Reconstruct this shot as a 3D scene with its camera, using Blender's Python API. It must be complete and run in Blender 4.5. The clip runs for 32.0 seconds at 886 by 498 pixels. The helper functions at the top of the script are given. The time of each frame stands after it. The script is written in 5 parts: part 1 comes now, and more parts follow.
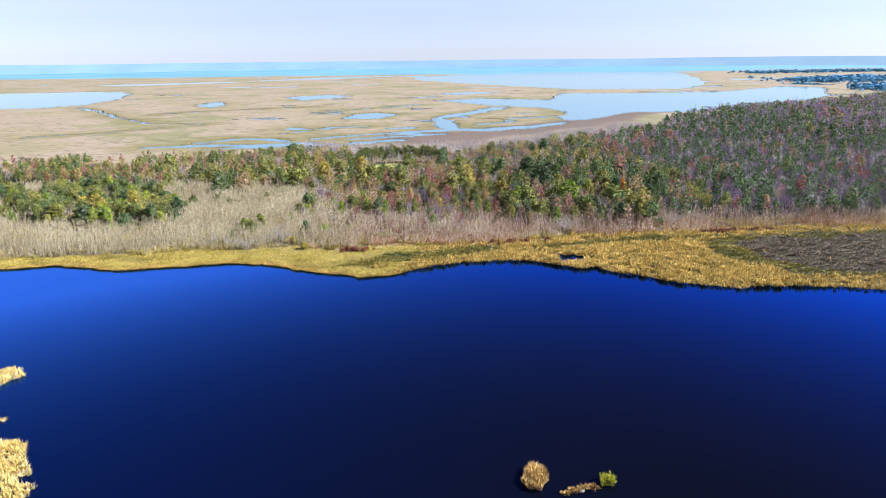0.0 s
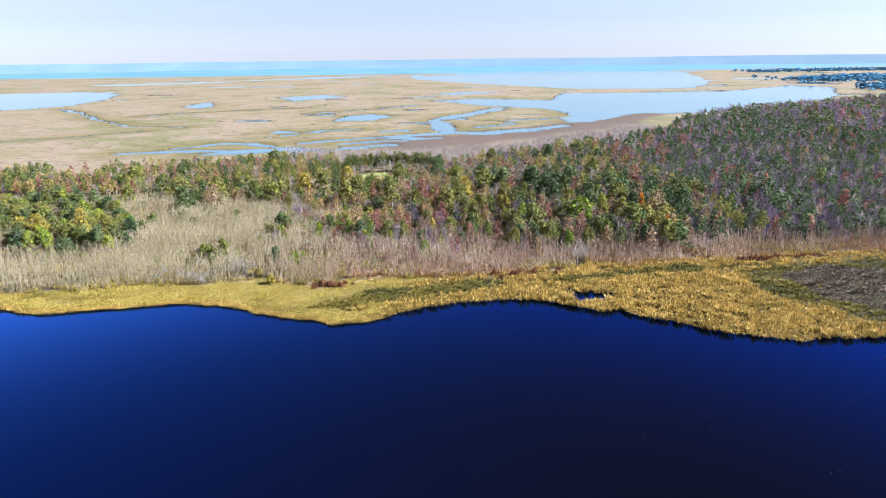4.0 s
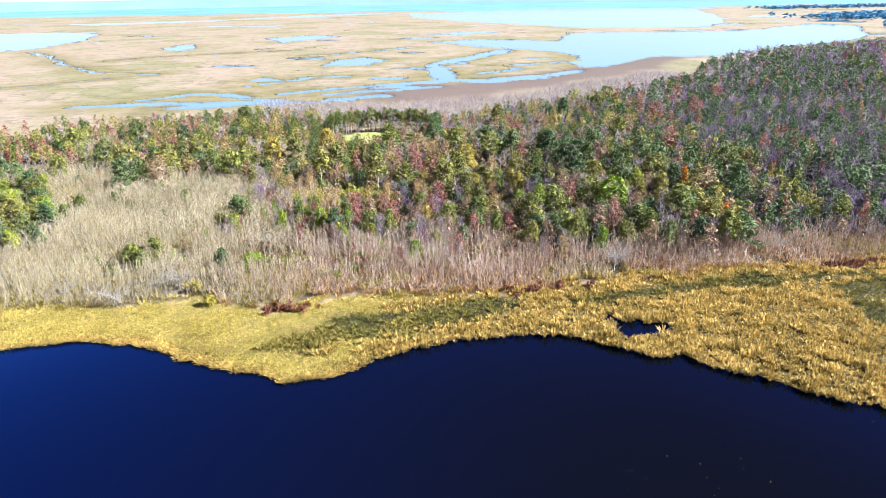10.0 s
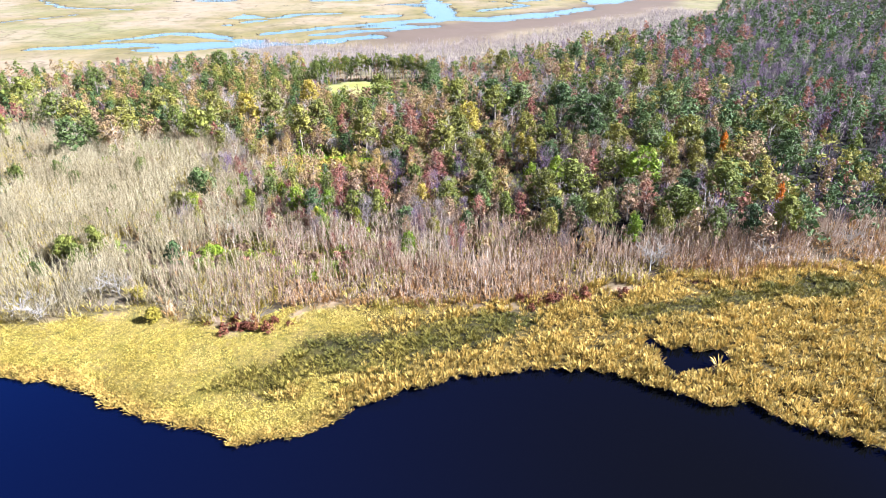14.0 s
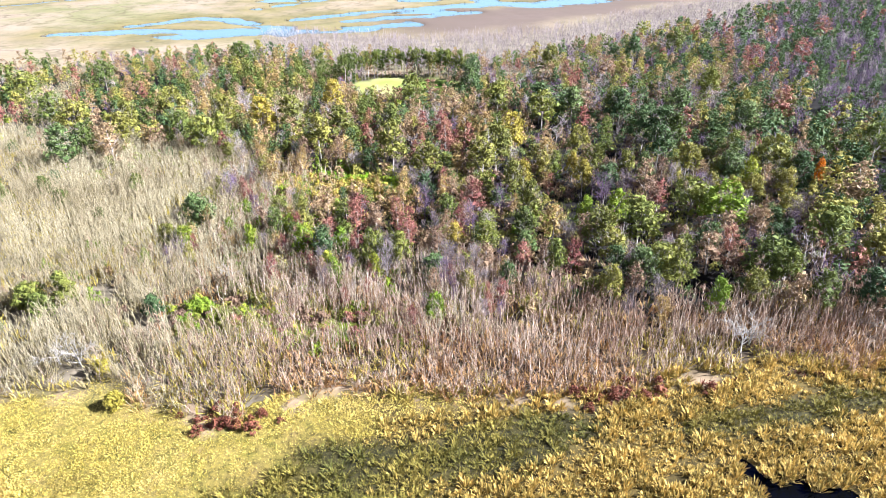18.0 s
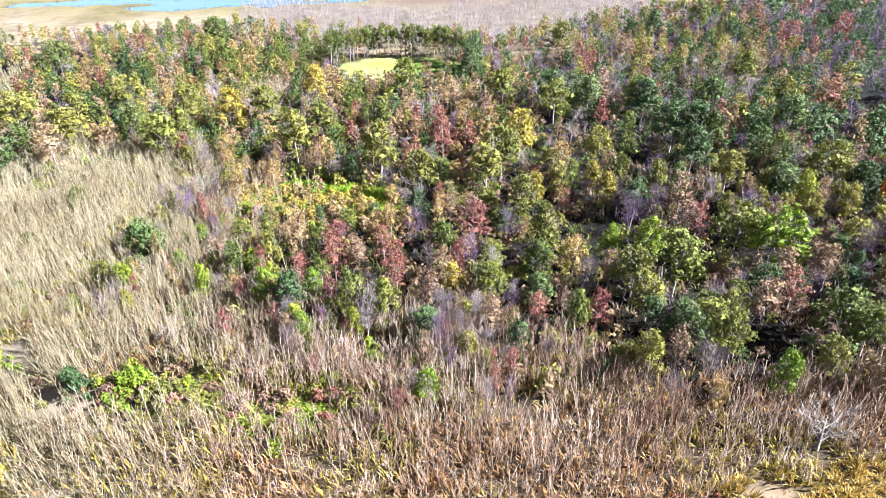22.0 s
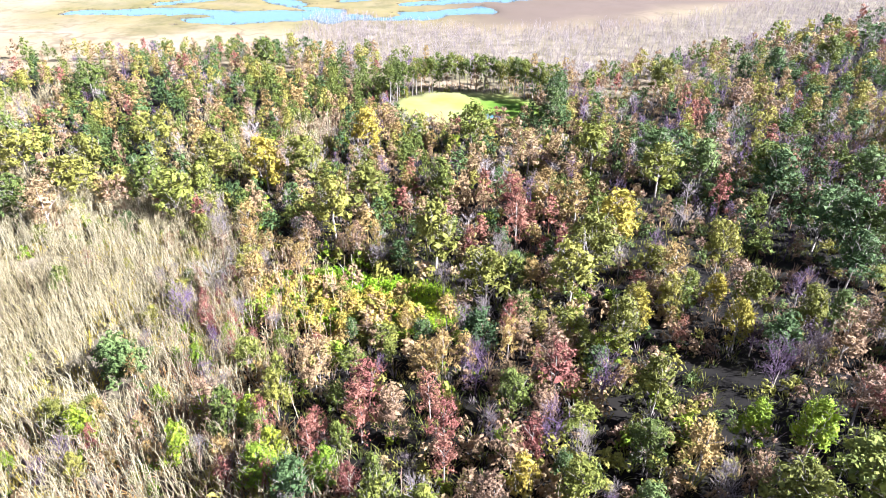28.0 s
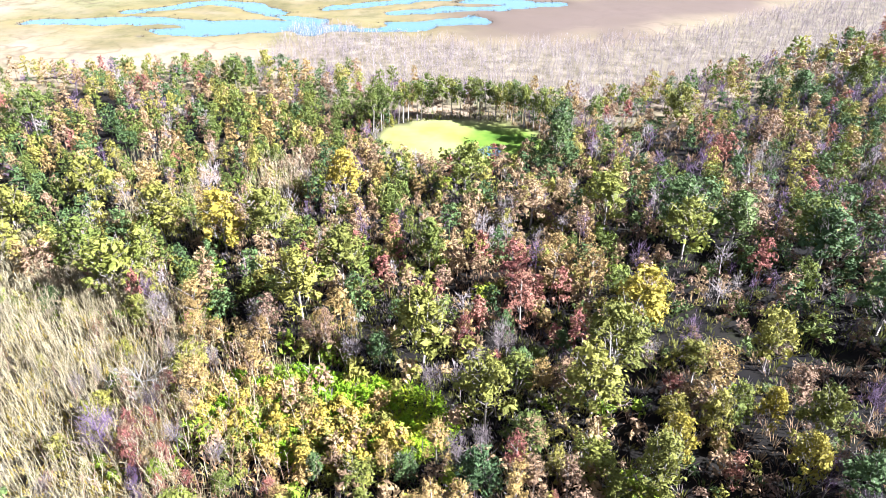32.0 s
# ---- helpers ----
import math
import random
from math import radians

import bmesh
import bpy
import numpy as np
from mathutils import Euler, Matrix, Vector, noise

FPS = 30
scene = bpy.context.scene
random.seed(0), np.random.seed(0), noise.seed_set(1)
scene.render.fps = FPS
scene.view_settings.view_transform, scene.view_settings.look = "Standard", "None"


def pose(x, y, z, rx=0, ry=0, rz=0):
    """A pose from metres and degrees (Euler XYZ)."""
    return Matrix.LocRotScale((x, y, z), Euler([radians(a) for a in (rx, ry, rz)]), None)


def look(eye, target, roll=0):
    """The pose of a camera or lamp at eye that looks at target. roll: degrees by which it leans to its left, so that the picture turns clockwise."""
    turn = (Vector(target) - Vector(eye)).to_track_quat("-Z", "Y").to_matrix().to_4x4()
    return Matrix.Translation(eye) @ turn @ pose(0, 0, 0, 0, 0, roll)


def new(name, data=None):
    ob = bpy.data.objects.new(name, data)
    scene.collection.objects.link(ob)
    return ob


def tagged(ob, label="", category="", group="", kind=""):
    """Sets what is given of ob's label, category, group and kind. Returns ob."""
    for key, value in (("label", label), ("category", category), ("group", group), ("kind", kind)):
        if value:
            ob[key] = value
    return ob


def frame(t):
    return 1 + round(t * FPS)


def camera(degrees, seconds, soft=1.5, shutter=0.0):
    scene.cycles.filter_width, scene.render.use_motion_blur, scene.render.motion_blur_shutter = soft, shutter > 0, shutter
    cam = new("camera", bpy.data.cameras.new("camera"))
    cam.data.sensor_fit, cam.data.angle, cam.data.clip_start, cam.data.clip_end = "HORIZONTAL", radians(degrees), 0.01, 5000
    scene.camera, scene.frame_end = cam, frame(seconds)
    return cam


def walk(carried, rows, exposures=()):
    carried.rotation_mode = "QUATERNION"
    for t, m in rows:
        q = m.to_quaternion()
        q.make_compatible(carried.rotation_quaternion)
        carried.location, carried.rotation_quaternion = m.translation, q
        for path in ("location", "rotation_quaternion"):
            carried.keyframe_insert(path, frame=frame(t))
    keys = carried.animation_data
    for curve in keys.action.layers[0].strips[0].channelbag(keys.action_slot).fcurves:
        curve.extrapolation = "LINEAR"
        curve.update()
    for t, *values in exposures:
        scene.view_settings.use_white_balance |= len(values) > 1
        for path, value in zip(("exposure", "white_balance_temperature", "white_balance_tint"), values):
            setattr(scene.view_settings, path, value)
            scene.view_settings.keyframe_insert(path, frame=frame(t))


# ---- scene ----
cam = camera(67.99, 32.0, soft=0.65)
PATH = [
    (0.0, pose(-7.36, -128.40, 60.00, 73.89, 0.61, -2.05)),
    (0.5, pose(-6.97, -123.72, 59.79, 73.85, 0.60, -2.16)),
    (1.0, pose(-6.54, -119.06, 59.64, 73.86, 0.62, -2.21)),
    (1.5, pose(-6.06, -114.47, 59.56, 73.85, 0.62, -2.23)),
    (2.0, pose(-5.60, -109.97, 59.53, 73.86, 0.60, -2.19)),
    (2.5, pose(-5.23, -105.58, 59.54, 73.84, 0.59, -2.19)),
    (3.0, pose(-4.90, -101.29, 59.60, 73.84, 0.58, -2.17)),
    (3.5, pose(-4.60, -97.09, 59.71, 73.82, 0.69, -2.19)),
    (5.5, pose(-3.49, -80.59, 60.35, 73.80, 0.62, -2.19)),
    (6.0, pose(-3.26, -76.33, 60.46, 73.82, 0.67, -2.19)),
    (6.5, pose(-2.98, -72.06, 60.49, 73.79, 0.62, -2.20)),
    (7.0, pose(-2.74, -67.91, 60.42, 73.62, 0.71, -2.20)),
    (7.5, pose(-2.55, -63.85, 60.34, 73.00, 0.67, -2.19)),
    (8.0, pose(-2.38, -59.92, 60.26, 72.17, 0.64, -2.19)),
    (8.5, pose(-2.27, -56.08, 60.19, 71.37, 0.62, -2.22)),
    (9.0, pose(-2.16, -52.27, 60.14, 70.54, 0.58, -2.23)),
    (9.5, pose(-1.79, -48.30, 60.19, 69.68, 0.74, -2.24)),
    (10.0, pose(-1.48, -44.35, 60.20, 68.82, 0.78, -2.20)),
    (10.5, pose(-1.34, -40.43, 60.16, 67.96, 0.74, -2.21)),
    (11.0, pose(-1.28, -36.67, 60.06, 67.19, 0.65, -2.21)),
    (11.5, pose(-1.25, -33.02, 59.95, 66.44, 0.69, -2.27)),
    (12.0, pose(-1.22, -29.39, 59.88, 65.70, 0.59, -2.31)),
    (12.5, pose(-1.16, -25.71, 59.91, 64.93, 0.53, -2.34)),
    (13.0, pose(-1.03, -21.98, 60.01, 64.14, 0.28, -2.37)),
    (13.5, pose(-0.89, -18.38, 60.09, 63.54, 0.45, -2.40)),
    (15.0, pose(-0.50, -7.16, 60.57, 63.40, 0.53, -2.10)),
    (15.5, pose(-0.37, -3.42, 60.74, 62.99, 0.56, -0.77)),
    (16.0, pose(-0.00, -0.00, 60.88, 63.00, 0.56, 1.23)),
    (16.5, pose(-0.01, 3.40, 61.00, 62.47, 0.61, 1.14)),
    (17.0, pose(-0.01, 6.71, 61.05, 61.74, 0.56, 1.09)),
    (17.5, pose(0.03, 10.01, 61.01, 61.77, 0.58, 1.05)),
    (18.0, pose(0.13, 13.39, 60.90, 61.80, 0.59, 1.04)),
    (18.5, pose(0.25, 16.72, 60.74, 61.85, 0.62, 1.06)),
    (19.0, pose(0.37, 20.04, 60.61, 61.94, 0.67, 1.10)),
    (19.5, pose(0.45, 23.33, 60.74, 61.92, 0.68, 1.10)),
    (20.0, pose(0.48, 26.63, 60.93, 61.66, 0.70, 1.09)),
    (20.5, pose(0.49, 29.85, 61.04, 61.15, 0.71, 1.06)),
    (21.0, pose(0.50, 33.00, 61.04, 60.32, 0.61, 1.13)),
    (21.5, pose(0.52, 36.20, 60.94, 59.38, 0.73, 1.05)),
    (22.0, pose(0.54, 39.39, 60.81, 58.70, 0.66, 1.08)),
    (22.5, pose(0.51, 42.54, 60.72, 58.75, 0.73, 1.35)),
    (23.0, pose(0.46, 45.62, 60.66, 58.87, 0.99, 5.33)),
    (23.5, pose(0.31, 48.74, 60.61, 58.95, 0.85, 7.41)),
    (24.0, pose(0.14, 51.91, 60.60, 59.00, 0.80, 7.36)),
    (24.5, pose(-0.02, 55.08, 60.56, 59.03, 0.72, 7.44)),
    (25.0, pose(-0.21, 58.14, 60.54, 59.06, 0.83, 7.39)),
    (25.5, pose(-0.52, 61.09, 60.54, 59.06, 0.62, 7.44)),
    (27.5, pose(-2.04, 72.16, 60.83, 58.98, 0.34, 7.33)),
    (28.0, pose(-2.46, 74.81, 60.87, 58.99, 0.23, 7.29)),
    (28.5, pose(-2.65, 77.71, 60.88, 59.00, 0.30, 7.32)),
    (29.0, pose(-2.82, 80.65, 60.89, 59.02, 0.33, 7.37)),
    (29.5, pose(-3.04, 83.68, 60.94, 58.99, 0.34, 7.39)),
    (30.0, pose(-3.34, 86.70, 60.99, 58.91, 0.44, 7.29)),
    (30.5, pose(-3.53, 89.67, 61.03, 58.96, 0.36, 7.46)),
    (31.0, pose(-3.83, 92.68, 61.09, 58.95, 0.35, 7.50)),
    (31.5, pose(-4.36, 95.74, 61.22, 58.92, 0.22, 7.14)),
    (32.0, pose(-5.12, 98.88, 61.40, 58.75, -0.02, 6.60)),
]
walk(cam, PATH, [(0, 2.24, 5350, 12), (7, 2.28, 5350, 12), (9, 2.5, 5350, 12), (12, 2.86, 5350, 12), (16, 2.84, 5350, 12), (22, 2.95, 5350, 12), (25, 3.06, 5350, 12), (32, 3.13, 5350, 12)])

# ---- world, sun ----
SUN_AZ, SUN_EL = 92.0, 35.0          # clockwise from the way ahead (+y), degrees
world = bpy.data.worlds.new("world")
scene.world = world
world.use_nodes = True
wt = world.node_tree
sky = wt.nodes.new("ShaderNodeTexSky")
sky.sky_type = "NISHITA"
sky.sun_disc = False
sky.sun_elevation, sky.sun_rotation = radians(SUN_EL), radians(SUN_AZ)
sky.air_density, sky.dust_density, sky.ozone_density = 1.0, 0.15, 4.0
pale = wt.nodes.new("ShaderNodeHueSaturation")          # a hazy, washed-out blue
pale.inputs["Saturation"].default_value, pale.inputs["Value"].default_value = 0.33, 0.78
tint = wt.nodes.new("ShaderNodeMix")
tint.data_type, tint.blend_type = "RGBA", "MULTIPLY"
tint.inputs[0].default_value = 1.0
tint.inputs[7].default_value = (1.06, 1.03, 1.08, 1)
wt.links.new(sky.outputs[0], pale.inputs["Color"])
wt.links.new(pale.outputs[0], tint.inputs[6])
wt.links.new(tint.outputs[2], wt.nodes["Background"].inputs[0])
wt.nodes["Background"].inputs[1].default_value = 0.036
sun_dir = Vector((math.sin(radians(SUN_AZ)) * math.cos(radians(SUN_EL)),
                  math.cos(radians(SUN_AZ)) * math.cos(radians(SUN_EL)), math.sin(radians(SUN_EL))))
sun = new("sun", bpy.data.lights.new("sun", "SUN"))
sun.data.energy, sun.data.angle, sun.data.color = 5.0, radians(0.5), (1.0, 0.95, 0.88)
sun.matrix_world = look(sun_dir * 300, (0, 0, 0))

RNG = np.random.default_rng(7)


# ---- materials ----
def nodes_of(name):
    m = bpy.data.materials.new(name)
    m.use_nodes = True
    t = m.node_tree
    return m, t, t.nodes["Principled BSDF"], t.nodes["Material Output"]


def noise_node(t, scale, detail=3.0, rough=0.6, coord="Object"):
    tc = t.nodes.new("ShaderNodeTexCoord")
    n = t.nodes.new("ShaderNodeTexNoise")
    n.inputs["Scale"].default_value, n.inputs["Detail"].default_value = scale, detail
    n.inputs["Roughness"].default_value = rough
    t.links.new(tc.outputs[coord], n.inputs["Vector"])
    return n.outputs["Fac"]


def ramp(t, fac, stops):
    r = t.nodes.new("ShaderNodeValToRGB")
    e = r.color_ramp.elements
    while len(e) < len(stops):
        e.new(0.5)
    for k, (p, c) in enumerate(stops):
        e[k].position, e[k].color = p, (*c, 1)
    t.links.new(fac, r.inputs[0])
    return r.outputs[0]


def mix(t, fac, a, b, kind="MIX"):
    n = t.nodes.new("ShaderNodeMix")
    n.data_type, n.blend_type = "RGBA", kind
    if isinstance(fac, float):
        n.inputs[0].default_value = fac
    else:
        t.links.new(fac, n.inputs[0])
    for i, v in ((6, a), (7, b)):
        if isinstance(v, tuple):
            n.inputs[i].default_value = (*v, 1)
        else:
            t.links.new(v, n.inputs[i])
    return n.outputs[2]


def rich(c, value=0.92, strength=1.22):
    """A base colour made deeper and somewhat more saturated."""
    m = sum(c) / 3
    return tuple(max(0.004, (m + (v - m) * strength) * value) for v in c)


def foliage(name, stops, scale=0.11, through_light=0.14, vary=0.16):
    """Leaves: hue by tree and by patch, small changes from leaf to leaf, some light let through."""
    m, t, p, out = nodes_of(name)
    obj = t.nodes.new("ShaderNodeObjectInfo").outputs["Random"]
    geo = t.nodes.new("ShaderNodeNewGeometry").outputs["Random Per Island"]
    patch = noise_node(t, scale, 2.0, 0.5)
    add = t.nodes.new("ShaderNodeMath")
    add.operation = "MULTIPLY_ADD"
    t.links.new(obj, add.inputs[0])
    add.inputs[1].default_value = 0.5
    t.links.new(patch, add.inputs[2])
    sub = t.nodes.new("ShaderNodeMath")
    sub.operation = "SUBTRACT"
    t.links.new(add.outputs[0], sub.inputs[0])
    sub.inputs[1].default_value = 0.25
    leaf = t.nodes.new("ShaderNodeMath")
    leaf.operation = "MULTIPLY_ADD"
    t.links.new(geo, leaf.inputs[0])
    leaf.inputs[1].default_value = vary
    t.links.new(sub.outputs[0], leaf.inputs[2])
    sh = t.nodes.new("ShaderNodeMath")
    sh.operation = "SUBTRACT"
    t.links.new(leaf.outputs[0], sh.inputs[0])
    sh.inputs[1].default_value = vary / 2
    col = ramp(t, sh.outputs[0], [(p_, rich(c)) for p_, c in stops])
    # one noise for colour and bump: darker in hollows, paler on crests
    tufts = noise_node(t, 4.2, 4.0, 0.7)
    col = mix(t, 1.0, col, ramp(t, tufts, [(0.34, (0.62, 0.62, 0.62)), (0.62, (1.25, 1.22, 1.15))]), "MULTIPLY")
    bump = t.nodes.new("ShaderNodeBump")
    bump.inputs["Strength"].default_value, bump.inputs["Distance"].default_value = 0.9, 0.2
    t.links.new(tufts, bump.inputs["Height"])
    t.links.new(bump.outputs[0], p.inputs["Normal"])
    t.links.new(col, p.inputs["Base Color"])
    p.inputs["Roughness"].default_value = 0.75
    p.inputs["Specular IOR Level"].default_value = 0.2
    tr = t.nodes.new("ShaderNodeBsdfTranslucent")
    t.links.new(col, tr.inputs[0])
    ms = t.nodes.new("ShaderNodeMixShader")
    ms.inputs[0].default_value = through_light
    t.links.new(p.outputs[0], ms.inputs[1])
    t.links.new(tr.outputs[0], ms.inputs[2])
    t.links.new(ms.outputs[0], out.inputs[0])
    return m


def bark(name, a, b, scale=0.25):
    m, t, p, out = nodes_of(name)
    geo = t.nodes.new("ShaderNodeNewGeometry").outputs["Random Per Island"]
    a, b = rich(a), rich(b)
    c = mix(t, noise_node(t, scale, 3.0), a, b)
    c = mix(t, geo, c, mix(t, 0.5, c, a))
    t.links.new(c, p.inputs["Base Color"])
    p.inputs["Roughness"].default_value = 0.85
    return m


M_GREEN = foliage("leaves_green", [(0.2, (0.057, 0.0736, 0.0218)), (0.5, (0.104, 0.121, 0.0333)), (0.8, (0.162, 0.161, 0.0437))])
# dark green leaves, with extra blue painted in for haze on the far wood
M_DARK = foliage("leaves_dark_green", [(0.2, (0.0391, 0.0624, 0.027)), (0.5, (0.0713, 0.102, 0.039)), (0.8, (0.115, 0.142, 0.0525))])
M_OLIVE = foliage("leaves_olive", [(0.2, (0.0935, 0.098, 0.0282)), (0.5, (0.162, 0.155, 0.044)), (0.8, (0.225, 0.199, 0.0634))])
M_YELLOW = foliage("leaves_yellow", [(0.2, (0.18, 0.155, 0.042)), (0.5, (0.27, 0.223, 0.055)), (0.8, (0.324, 0.248, 0.075))])
M_BRIGHT = foliage("leaves_bright_green", [(0.2, (0.095, 0.14, 0.022)), (0.5, (0.16, 0.205, 0.034)), (0.8, (0.25, 0.255, 0.05))])
M_RED = foliage("leaves_red", [(0.2, (0.124, 0.0509, 0.0451)), (0.5, (0.195, 0.0861, 0.0715)), (0.8, (0.249, 0.134, 0.0977))])
M_ORANGE = foliage("leaves_orange", [(0.2, (0.36, 0.09, 0.03)), (0.5, (0.46, 0.14, 0.035)), (0.8, (0.5, 0.2, 0.04))])
M_RUST = foliage("leaves_rust", [(0.2, (0.15, 0.1, 0.075)), (0.5, (0.22, 0.15, 0.1)), (0.8, (0.27, 0.2, 0.11))])
# grey and mauve twigs, pushed bluer to carry the far wood's haze
M_TWIG = foliage("twigs_grey", [(0.2, (0.106, 0.0839, 0.0895)), (0.5, (0.185, 0.155, 0.156)), (0.8, (0.275, 0.237, 0.23))], through_light=0.05)
M_MAUVE = foliage("twigs_mauve", [(0.2, (0.0636, 0.0397, 0.0667)), (0.5, (0.106, 0.0723, 0.112)), (0.8, (0.152, 0.112, 0.162))], through_light=0.05)
M_PALEBARK = bark("bark_pale", (0.26, 0.225, 0.2), (0.17, 0.14, 0.12))
M_STEM = foliage("stems_pale", [(0.15, (0.144, 0.115, 0.0712)), (0.5, (0.28, 0.238, 0.158)), (0.85, (0.378, 0.338, 0.241))], 0.05, 0.02, 0.6)
M_STEM2 = foliage("stems_brown", [(0.15, (0.18, 0.115, 0.085)), (0.5, (0.39, 0.31, 0.245)), (0.85, (0.56, 0.49, 0.42))], 0.06, 0.02, 0.7)
M_STEM3 = foliage("stems_far", [(0.2, (0.175, 0.143, 0.15)), (0.5, (0.215, 0.182, 0.188)), (0.8, (0.24, 0.208, 0.211))], 0.05, 0.02)
M_STRAW = foliage("straw", [(0.2, (0.17, 0.14, 0.0723)), (0.5, (0.255, 0.212, 0.119)), (0.8, (0.264, 0.255, 0.102))], 0.06, 0.2)
M_WHITE = bark("wood_bleached", (0.27, 0.245, 0.215), (0.19, 0.172, 0.15))
M_BARK = bark("bark", (0.12, 0.095, 0.075), (0.07, 0.055, 0.042))
M_REED = foliage("reeds_gold", [(0.12, (0.19, 0.145, 0.05)), (0.35, (0.41, 0.285, 0.1)), (0.6, (0.58, 0.43, 0.165)), (0.88, (0.68, 0.57, 0.29))], 0.3, 0.2, 0.6)
M_GRASS = foliage("grass_yellow_green", [(0.2, (0.26, 0.21, 0.06)), (0.5, (0.375, 0.3, 0.1)), (0.8, (0.43, 0.335, 0.15))], 0.12)
M_LIME = foliage("leaves_lime", [(0.2, (0.13, 0.22, 0.02)), (0.5, (0.2, 0.3, 0.03)), (0.8, (0.32, 0.34, 0.04))])
M_PEACH = foliage("leaves_peach", [(0.2, (0.15, 0.105, 0.05)), (0.5, (0.245, 0.172, 0.082)), (0.8, (0.31, 0.225, 0.1))])
M_RUSH = foliage("rushes_brown_green", [(0.15, (0.072, 0.072, 0.02)), (0.45, (0.15, 0.126, 0.034)), (0.8, (0.29, 0.22, 0.075))], 0.1, 0.16, 0.3)
M_RUSTGROWTH = foliage("growth_rust_brown", [(0.2, (0.15, 0.075, 0.04)), (0.5, (0.27, 0.15, 0.075)), (0.8, (0.36, 0.23, 0.11))], 0.2)
M_SEDGE = foliage("sedge_mauve_brown", [(0.2, (0.0525, 0.042, 0.0315)), (0.5, (0.0975, 0.075, 0.0585)), (0.8, (0.15, 0.116, 0.09))], 0.2, 0.12, 0.4)
M_DRYREED = foliage("reeds_dry_brown", [(0.2, (0.24, 0.15, 0.06)), (0.5, (0.46, 0.31, 0.13)), (0.8, (0.62, 0.47, 0.23))], 0.4, 0.15, 0.6)
M_LIMEREED = foliage("reeds_yellow_green", [(0.2, (0.22, 0.22, 0.04)), (0.5, (0.42, 0.4, 0.08)), (0.8, (0.55, 0.5, 0.16))], 0.4, 0.15, 0.5)
M_BANKREED = foliage("reeds_dark_brown", [(0.2, (0.05, 0.042, 0.036)), (0.5, (0.085, 0.07, 0.055)), (0.8, (0.12, 0.1, 0.07))])
# trees beyond the lake: the haze over them is put into this blue
M_BELT = foliage("leaves_haze_belt", [(0.2, (0.078, 0.169, 0.26)), (0.5, (0.104, 0.208, 0.312)), (0.8, (0.13, 0.26, 0.351))])
M_REDSHRUB = foliage("shrub_red_brown", [(0.2, (0.084, 0.0325, 0.0228)), (0.5, (0.14, 0.0553, 0.0358)), (0.8, (0.203, 0.104, 0.052))], 0.3)


def water_material(name, tint, deep, ripple, west_sheen=None, far_tint=None):
    """Still water: a dark body under a tinted mirror that grows towards grazing views."""
    m, t, p, out = nodes_of(name)
    bump = t.nodes.new("ShaderNodeBump")
    bump.inputs["Strength"].default_value, bump.inputs["Distance"].default_value = ripple, 0.05
    t.links.new(noise_node(t, 1.2, 3.0), bump.inputs["Height"])
    gl = t.nodes.new("ShaderNodeBsdfGlossy")
    gl.inputs["Color"].default_value = (*tint, 1)
    gl.inputs["Roughness"].default_value = 0.08
    t.links.new(bump.outputs[0], gl.inputs["Normal"])
    di = t.nodes.new("ShaderNodeBsdfDiffuse")
    di.inputs["Color"].default_value = (*deep, 1)
    if west_sheen:      # body and mirror painted bluer westwards, for a sky reflection stronger there
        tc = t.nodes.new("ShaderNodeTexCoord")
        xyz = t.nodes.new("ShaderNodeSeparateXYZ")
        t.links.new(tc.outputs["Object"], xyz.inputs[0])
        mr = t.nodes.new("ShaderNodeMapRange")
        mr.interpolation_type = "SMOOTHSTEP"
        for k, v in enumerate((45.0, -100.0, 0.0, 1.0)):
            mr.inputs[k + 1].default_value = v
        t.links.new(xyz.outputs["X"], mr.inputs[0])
        t.links.new(mix(t, mr.outputs[0], deep, west_sheen), di.inputs["Color"])
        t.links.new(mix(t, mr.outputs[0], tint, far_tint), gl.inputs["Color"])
    fr = t.nodes.new("ShaderNodeFresnel")
    fr.inputs["IOR"].default_value = 1.33 if west_sheen else 1.45
    t.links.new(bump.outputs[0], fr.inputs["Normal"])
    ms = t.nodes.new("ShaderNodeMixShader")
    gloss = fr.outputs[0]
    if west_sheen:      # ruffled water: little mirror from above, much at a flat angle
        for how, v in (("POWER", 2.4), ("MULTIPLY", 66.0)):
            step = t.nodes.new("ShaderNodeMath")
            step.operation, step.use_clamp = how, how == "MULTIPLY"
            t.links.new(gloss, step.inputs[0])
            step.inputs[1].default_value = v
            gloss = step.outputs[0]
    t.links.new(gloss, ms.inputs[0])
    t.links.new(di.outputs[0], ms.inputs[1])
    t.links.new(gl.outputs[0], ms.inputs[2])
    t.links.new(ms.outputs[0], out.inputs[0])
    return m


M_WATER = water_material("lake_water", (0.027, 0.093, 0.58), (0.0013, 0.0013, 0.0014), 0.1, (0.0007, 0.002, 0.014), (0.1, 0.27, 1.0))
M_MARSHWATER = water_material("marsh_water", (0.92, 0.99, 1.0), (0.055, 0.105, 0.125), 0.05)


